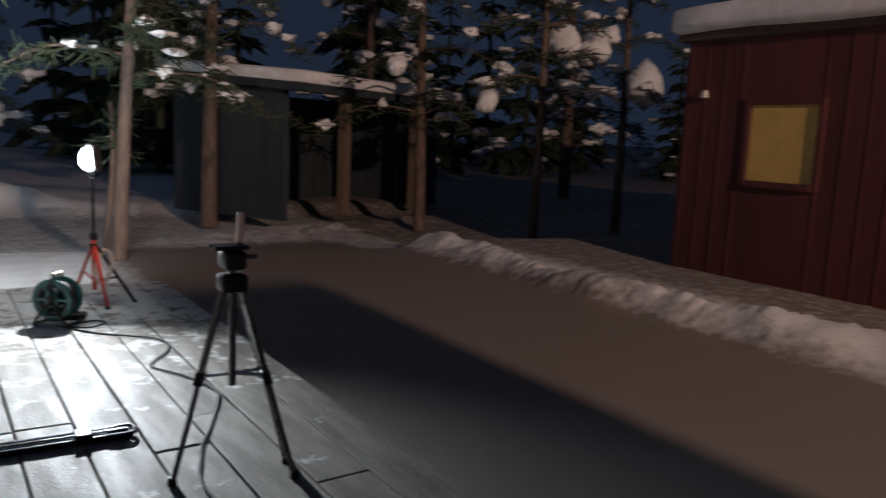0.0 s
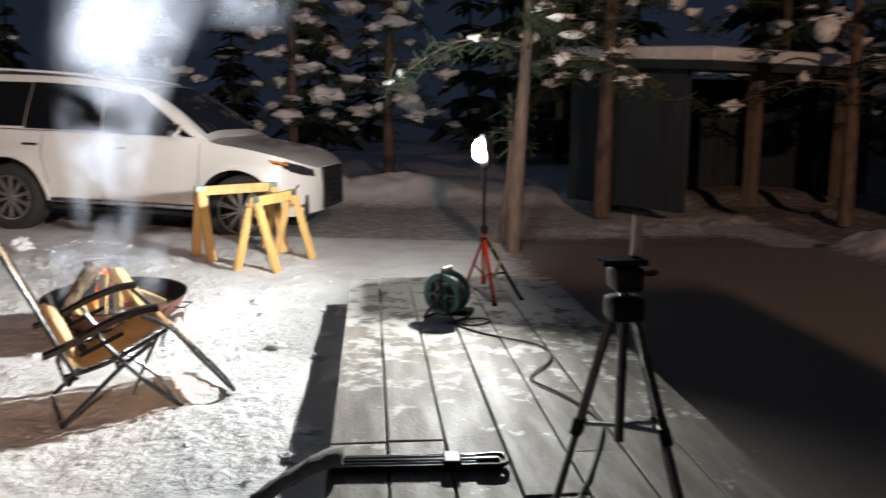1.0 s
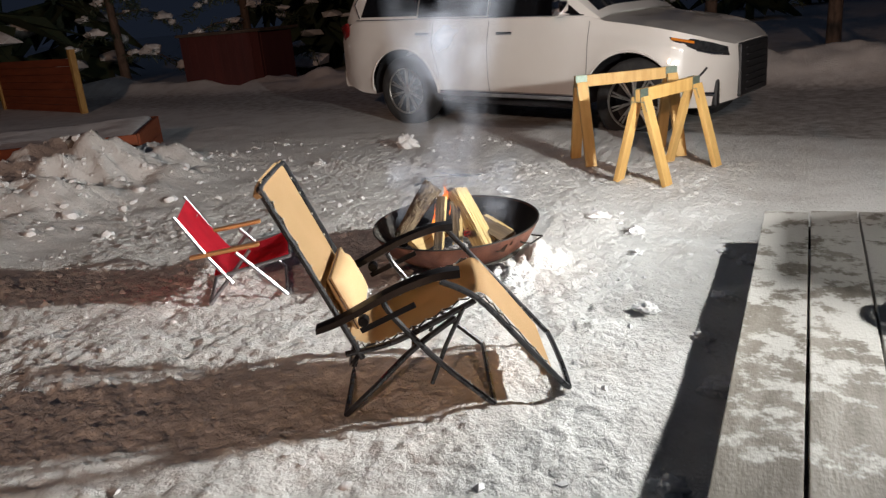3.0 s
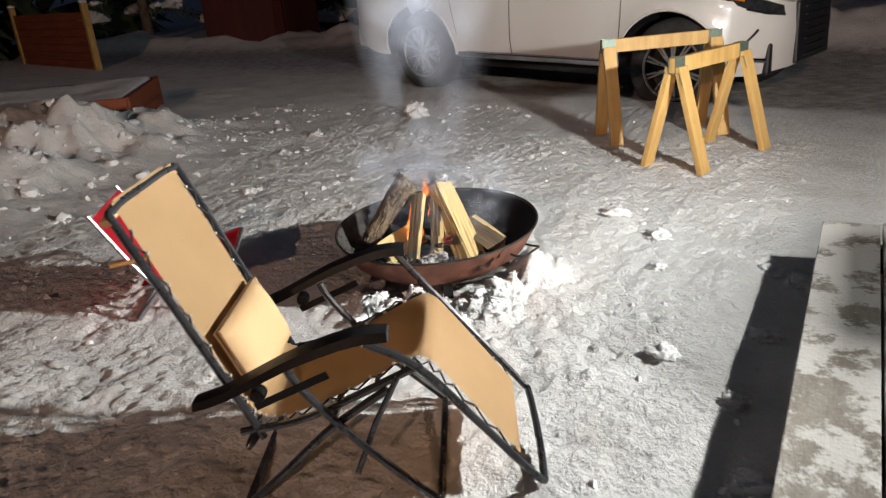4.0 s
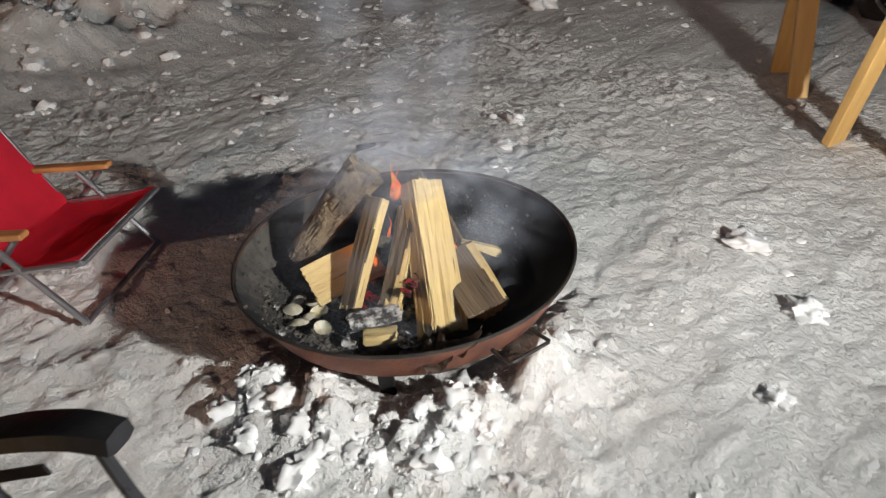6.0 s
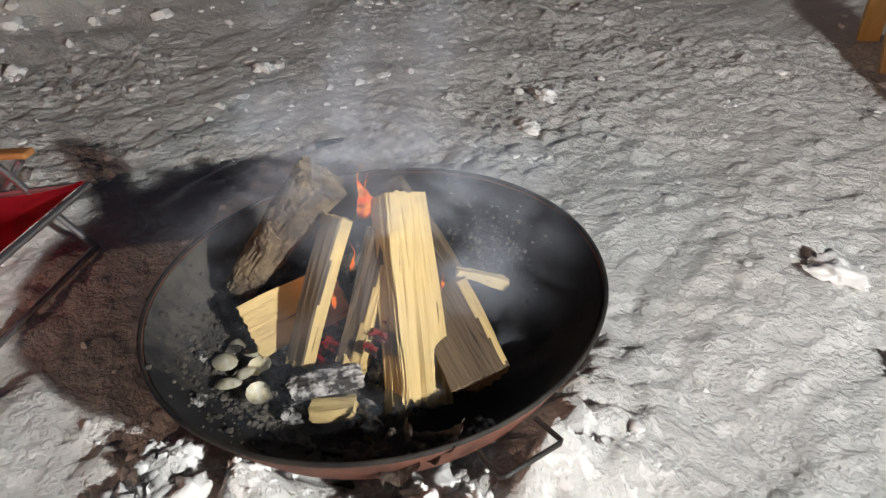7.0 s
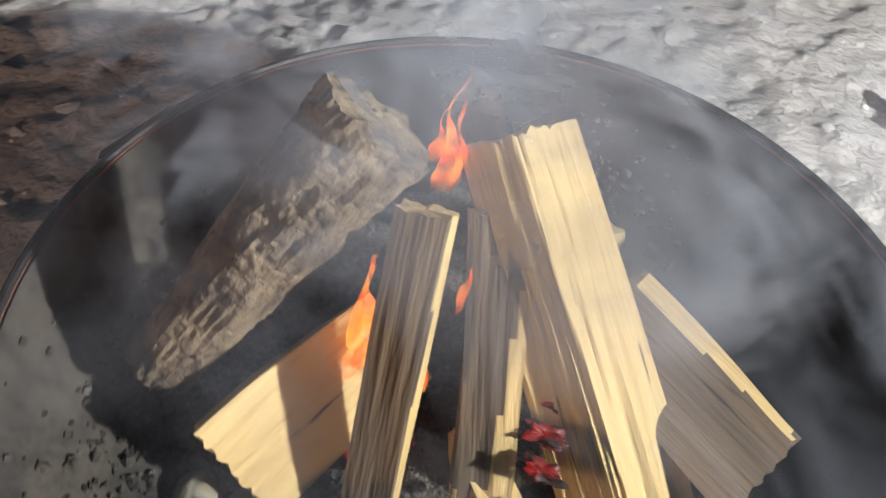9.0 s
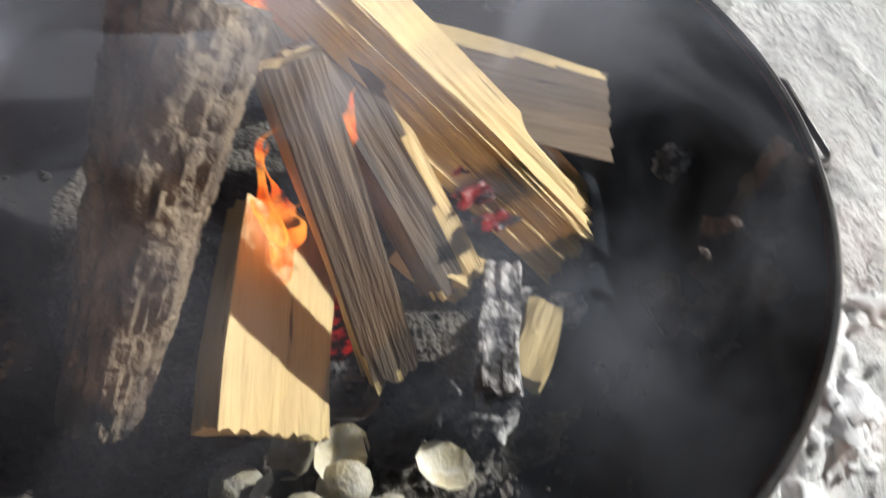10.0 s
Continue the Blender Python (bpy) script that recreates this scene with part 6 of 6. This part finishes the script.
# ---- trees ----
def build_tree(x, y, height, seed, limbs, label, r0=0.10, lean=(0, 0), low=0.9, clumps=None, needles=900, lo_snow=0.10, hi_snow=0.24, density=1.0):
    rnd = random.Random(seed)
    t = thing("pine_tree", Matrix.Translation((x, y, 0)), label, "tree", "snow-laden trees")
    line = [Vector((lean[0] * s + 0.06 * math.sin(3 * s + seed), lean[1] * s + 0.05 * math.cos(2.3 * s + seed), height * s)) for s in np.linspace(0, 1, 12)]
    line[0].z = -0.15
    part("trunk", tubed(line, r0, 10, taper=0.02), M_TRUNK, t, "scaly reddish trunk", True)
    bl, bn, bs = bmesh.new(), bmesh.new(), bmesh.new()
    for i in range(limbs):
        s = low / height + (1 - low / height) * (i + rnd.random()) / limbs
        s = min(s, 0.97)
        k = int(s * 11)
        base = line[k].lerp(line[min(k + 1, 11)], s * 11 - k)
        a = i * 2.4 + rnd.uniform(-0.4, 0.4)
        L = (0.35 + 0.65 * (1 - s)) * rnd.uniform(0.8, 1.2) * min(2.4, height * 0.28)
        d = Vector((math.cos(a), math.sin(a), 0))
        tip = base + d * L + Vector((0, 0, -0.25 * L + 0.12 * rnd.random()))
        mid = base + d * L * 0.5 + Vector((0, 0, 0.04 * L))
        pts = curve([base, mid, tip], 4)
        tube(bl, pts, 0.020 * (1.2 - s) + 0.006, 5, taper=0.004)
        for q in range(int(2.4 * needles / limbs)):
            p = pts[1 + int(rnd.random() * (len(pts) - 1))] + Vector((rnd.gauss(0, 0.07), rnd.gauss(0, 0.07), rnd.gauss(-0.03, 0.05)))
            g = Vector((rnd.gauss(0, 1), rnd.gauss(0, 1), rnd.gauss(-0.3, 0.7))).normalized()
            w = g.orthogonal().normalized() * rnd.uniform(0.008, 0.020)
            e = g * rnd.uniform(0.09, 0.22)
            bn.faces.new([bn.verts.new(v) for v in (p - w, p + w, p + w * 0.4 + e, p - w * 0.4 + e)])
        for q in range(int(L * 2.2 * density + rnd.random())):
            p = pts[2 + int(rnd.random() * (len(pts) - 2))]
            r = rnd.uniform(lo_snow, hi_snow) * (0.6 + 0.5 * (1 - s))
            join(bs, lump(r, seed * 50 + i * 5 + q, (rnd.uniform(0.8, 1.6), rnd.uniform(0.8, 1.3), rnd.uniform(0.4, 0.8)), 0.9, 2, p + Vector((0, 0, r * 0.25))))
    for (cx, cy, cz, r) in clumps or ():
        for q in range(3):
            o = Vector((rnd.uniform(-0.4, 0.4), rnd.uniform(-0.4, 0.4), rnd.uniform(-0.5, 0.1))) * r
            join(bs, lump(r * (0.9 if q == 0 else 0.55), seed * 90 + q + int(cz * 10), (1.0, 1.0, 1.05), 0.5, 2, Vector((cx - x, cy - y, cz)) + (o if q else Vector())))
        k = min(11, max(1, int((cz + 0.2) / height * 11)))
        tube(bl, curve([line[k], (line[k] + Vector((cx - x, cy - y, cz))) / 2 + Vector((0, 0, 0.1)), Vector((cx - x, cy - y, cz - r * 0.4))], 4), 0.022, 5, taper=0.008)
    part("branchwork", bl, M_TRUNK, t)
    tagged(part("needles", bn, M_NEEDLE, t), "dark green needles", kind="stuff")
    tagged(part("snow_load", bs, M_SNOW, t, "clumps of snow on the branches", True, 80), kind="stuff")


build_tree(1.64, 6.3, 6.5, 5, 20, "slender pine beside the deck with frosted branches", 0.075, (0.30, 0.1), 1.7, lo_snow=0.03, hi_snow=0.08, needles=1600, density=1.6)
build_tree(1.62, 7.12, 1.6, 6, 4, "thin dead sapling behind the work lamp", 0.035, (0.05, 0.1), 0.9, lo_snow=0.02, hi_snow=0.03, needles=40)
build_tree(7.45, 6.7, 5.6, 7, 16, "pine with heavy clumps of snow by the hut", 0.075, (0.1, 0.2), 2.0, lo_snow=0.05, hi_snow=0.12,
           clumps=((8.14, 7.0, 2.90, 0.27), (8.75, 7.0, 2.88, 0.30), (9.1, 7.0, 3.1, 0.16)))
build_tree(9.9, 7.4, 5.8, 8, 14, "snow-laden spruce behind the hut", 0.09, (0.1, 0.1), 1.6, lo_snow=0.05, hi_snow=0.12, clumps=((9.98, 7.0, 2.35, 0.36), (8.3, 7.0, 2.15, 0.12)))
build_tree(6.6, 8.6, 6.2, 9, 20, "snow-laden spruce at the end of the drive", 0.10, (0, 0), 1.5, lo_snow=0.05, hi_snow=0.14, clumps=((6.79, 7.1, 1.92, 0.18), (5.3, 7.2, 2.3, 0.14)))
build_tree(3.6, 9.8, 7.0, 10, 24, "tall pine at the edge of the yard", 0.13, (0.2, 0), 1.6, lo_snow=0.06, hi_snow=0.14, needles=1500)
build_tree(0.6, 15.5, 6.5, 11, 26, "snowy spruce behind the parked car", 0.13, (0, 0), 1.2, lo_snow=0.10, hi_snow=0.24, needles=1800)
build_tree(-1.6, 16.4, 6.0, 12, 24, "snowy spruce behind the parked car", 0.13, (0, 0), 1.2, lo_snow=0.10, hi_snow=0.24, needles=1800)
build_tree(-12.2, 15.5, 6.0, 13, 22, "snowy spruce behind the shed", 0.13, (0, 0), 0.8, lo_snow=0.08, hi_snow=0.18, needles=1500)
build_tree(-15.5, 14.6, 6.5, 14, 22, "snowy spruce behind the red fence", 0.13, (0, 0), 0.8, lo_snow=0.08, hi_snow=0.18, needles=1500)
build_tree(12.5, 11.5, 8.0, 15, 26, "tall spruce in the dark behind the shed", 0.15, (0, 0), 1.0, lo_snow=0.08, hi_snow=0.2, needles=1800)
build_tree(-5.5, 18.5, 7.0, 16, 24, "tall spruce in the dark beyond the lane", 0.15, (0, 0), 1.0, lo_snow=0.08, hi_snow=0.2, needles=1500)
build_tree(9.2, 15.0, 8.5, 17, 26, "tall spruce in the dark behind the shed", 0.15, (0, 0), 1.0, lo_snow=0.08, hi_snow=0.2, needles=1800)
build_tree(-9.5, 17.5, 7.5, 18, 24, "tall spruce in the dark beyond the lane", 0.15, (0, 0), 1.0, lo_snow=0.08, hi_snow=0.2, needles=1500)


def build_woods():
    """The dark spruce wood that closes the view all round."""
    rnd = random.Random(77)
    bm, bs = bmesh.new(), bmesh.new()
    for i in range(110):
        a = radians(rnd.uniform(-30, 215))
        dist = rnd.uniform(19, 38)
        bx, by = dist * math.cos(a), 2 + dist * math.sin(a)
        if bx > 6 and by < 6:
            bx += 6
        h = rnd.uniform(6, 12)
        tube(bm, [(bx, by, -0.2), (bx, by, h)], 0.16, 5, taper=0.02)
        tiers = 9
        for k in range(tiers):
            z = h * (0.10 + 0.88 * k / tiers)
            r = (1 - k / tiers) * h * 0.20 + 0.25
            n = 13
            for s in range(n):
                q = 2 * math.pi * (s + rnd.random() * 0.8) / n
                L = r * rnd.uniform(0.6, 1.15)
                d = Vector((math.cos(q), math.sin(q), 0))
                w = Vector((-d.y, d.x, 0)) * L * 0.22
                o = Vector((bx, by, z + rnd.uniform(-0.2, 0.2)))
                tip = o + d * L - Vector((0, 0, L * rnd.uniform(0.25, 0.6)))
                mid = o + d * L * 0.55 - Vector((0, 0, L * 0.10))
                vs = [bm.verts.new(p) for p in (o, mid + w, tip, mid - w)]
                bm.faces.new(vs)
                if rnd.random() < 0.16:
                    rr = L * rnd.uniform(0.08, 0.2)
                    join(bs, lump(rr, i * 7 + s, (1.3, 1.3, 0.5), 0.6, 1, mid.lerp(tip, 0.5) + Vector((0, 0, rr * 0.3))))
    w = part("wood", bm, M_NEEDLE)
    tagged(w, "dark spruce wood closing the view at night", "woods", kind="stuff")
    sn = part("snow_on_wood", bs, M_SNOW, w, "", True)
    tagged(sn, kind="stuff")


build_woods()

# ---- flames, embers and smoke ----
def flame_mesh(h, r, seed):
    """A wavering tongue, thin across, with a licking tip."""
    verts, dens, faces = [], [], []
    for i in range(25):
        t = i / 24
        w = r * (0.25 + 0.75 * math.sin(math.pi * min(1, t * 1.6 + 0.12) ** 0.9)) * (1 - t) ** 0.7
        w *= 1 + 0.5 * noise.noise(Vector((t * 7, seed, 2)))
        cx = r * 2.2 * t * noise.noise(Vector((t * 2.6, seed, 0)))
        cy = r * 1.6 * t * noise.noise(Vector((seed, t * 2.6, 4)))
        tw = seed + 2.2 * t
        for a in np.linspace(0, 2 * math.pi, 13)[:-1]:
            px, py = w * math.cos(a) * 1.25, w * math.sin(a) * 0.4
            verts.append((cx + px * math.cos(tw) - py * math.sin(tw), cy + px * math.sin(tw) + py * math.cos(tw), h * t))
            dens.append(0.7 * min(1, t / 0.12) * min(1, (1 - t) / 0.45))
    for i in range(24):
        for j in range(12):
            a, b = i * 12 + j, i * 12 + (j + 1) % 12
            faces.append((a, b, b + 12, a + 12))
    me = bpy.data.meshes.new("flame")
    me.from_pydata(verts, [], faces)
    me.attributes.new("veil", "FLOAT", "POINT").data.foreach_set("value", np.array(dens, dtype=np.float32))
    me.polygons.foreach_set("use_smooth", [True] * len(me.polygons))
    me.materials.append(M_FLAME)
    return me


def build_fire():
    for i, (x, y, z, h, r, a) in enumerate(((-1.530, 3.660, 0.345, 0.15, 0.012, 20), (-1.520, 3.668, 0.350, 0.10, 0.012, 70), (-1.550, 3.560, 0.200, 0.17, 0.026, 40),
                                            (-1.548, 3.690, 0.350, 0.08, 0.010, 0), (-1.36, 3.70, 0.235, 0.05, 0.008, 30), (-1.475, 3.585, 0.29, 0.07, 0.008, 50), (-1.555, 3.545, 0.195, 0.11, 0.020, 10),
                                            (-1.545, 3.555, 0.250, 0.10, 0.012, 120), (-1.487, 3.540, 0.22, 0.06, 0.007, 90))):
        ob = new("flame", flame_mesh(h, r, i * 3.3))
        ob.matrix_world = pose(x, y, z, 0, 6, a)
        tagged(ob, "small orange flame licking up between the logs", "flame", "flames")
    for i, (x, y, z, r) in enumerate(((-1.368, 3.552, 0.214, 0.018), (-1.361, 3.522, 0.206, 0.016), (-1.515, 3.540, 0.118, 0.020), (-1.530, 3.510, 0.116, 0.016), (-1.545, 3.565, 0.150, 0.018),
                                      (-1.375, 3.580, 0.224, 0.014), (-1.505, 3.500, 0.112, 0.012))):
        ob = part("ember", lump(r * 0.55, 70 + i, (1.8, 0.8, 0.6), 1.2, 4), M_EMBER, smooth=True)
        ob.location = (x, y, z)
        tagged(ob, "glowing red ember under the logs", "ember", "embers")


build_fire()


def build_smoke():
    """Curled sheets of thin smoke: a column over the bowl and wisps low among the logs."""
    rnd = random.Random(21)
    sm = smoke_material("smoke_column", 0.62)
    sl = smoke_material("low_smoke", 0.50)
    sl.node_tree.nodes["Noise Texture"].inputs["Scale"].default_value = 7.0
    s = thing("smoke", Matrix.Translation((BOWL.x, BOWL.y, 0)), "pale smoke rising from the fire bowl", "smoke")

    def veil(material, turn, z0, z1, w0, w1, off, seed, peak, drift=(0, 0)):
        nz_, nw = 46, 14
        verts, dens, faces = [], [], []
        for i in range(nz_ + 1):
            t = i / nz_
            z = z0 + (z1 - z0) * t
            w = w0 + (w1 - w0) * t ** 1.3
            cx = 0.10 * noise.noise(Vector((z * 0.9, seed, 0))) * (0.4 + t * 2) + drift[0] * t * t
            cy = 0.10 * noise.noise(Vector((seed, z * 0.9, 3))) * (0.4 + t * 2) + drift[1] * t * t
            for j in range(nw + 1):
                q = 2 * j / nw - 1
                bend = w * (0.30 * noise.noise(Vector((q * 0.8, z * 0.9, seed))) + 0.06 * noise.noise(Vector((q * 2, z * 2.0, seed + 5))))
                x, y = q * w, off + bend
                c, k = math.cos(turn), math.sin(turn)
                verts.append((cx + c * x - k * y, cy + k * x + c * y, z))
                edge = max(0.0, 1 - q * q) ** 1.6
                dens.append(edge * min(1, t / 0.10) * min(1, (1 - t) / 0.35) * peak)
        for i in range(nz_):
            for j in range(nw):
                a = i * (nw + 1) + j
                faces.append((a, a + 1, a + nw + 2, a + nw + 1))
        me = bpy.data.meshes.new("wisp")
        me.from_pydata(verts, [], faces)
        at = me.attributes.new("veil", "FLOAT", "POINT")
        at.data.foreach_set("value", np.array(dens, dtype=np.float32))
        me.polygons.foreach_set("use_smooth", [True] * len(me.polygons))
        me.materials.append(material)
        ob = new("wisp", me)
        ob.parent = s
        ob.visible_shadow = False
        return ob

    for k, (turn, off) in enumerate(((0.15, 0.0), (0.75, 0.06), (-0.45, -0.05))):
        veil(sm, turn, 0.30, 5.2, 0.17, 1.45, off, k * 7.7 + 1, 0.85, (1.5, 0.7))
    for k, (turn, x, y, z0, z1, w0, w1) in enumerate(((0.1, 0.25, 0.2, 1.75, 3.9, 0.35, 1.0), (0.5, 0.75, 0.4, 1.9, 3.7, 0.45, 0.9), (-0.2, -0.1, 0.1, 1.5, 3.4, 0.28, 0.8))):
        veil(sm, turn, z0, z1, w0, w1, 0.0, k * 3.7 + 60, 0.36, (0.5, 0.2)).location = (x, y, 0)
    for k, (x, y, turn, w) in enumerate(((-0.30, 0.02, 0.9, 0.10), (-0.24, 0.10, 0.2, 0.12), (0.22, 0.08, 0.6, 0.09))):
        ob = veil(sl, turn, 0.13, 0.62, w, w * 1.6, 0.0, k * 5.1 + 40, 0.7, (0.04, 0.03))
        ob.location = (x, y, 0)
    # flat drifting layers over the logs
    for k, (z, r, peak) in enumerate(((0.21, 0.41, 0.45), (0.46, 0.46, 0.8), (0.50, 0.44, 0.8))):
        n, verts, dens, faces = 30, [], [], []
        for i in range(n + 1):
            for j in range(n + 1):
                x, y = r * (2 * i / n - 1), r * (2 * j / n - 1)
                q = math.hypot(x, y) / r
                zz = z + 0.07 * noise.noise(Vector((x * 4, y * 4, k * 5.0))) - 0.10 * q * q
                verts.append((x - 0.02, y, zz))
                dens.append(max(0.0, 1 - q * q) ** 1.7 * peak)
        for i in range(n):
            for j in range(n):
                a = i * (n + 1) + j
                faces.append((a, a + 1, a + n + 2, a + n + 1))
        me = bpy.data.meshes.new("wisp")
        me.from_pydata(verts, [], faces)
        me.attributes.new("veil", "FLOAT", "POINT").data.foreach_set("value", np.array(dens, dtype=np.float32))
        me.polygons.foreach_set("use_smooth", [True] * len(me.polygons))
        me.materials.append(sl)
        ob = new("wisp", me)
        ob.parent = s
        ob.visible_shadow = False


build_smoke()
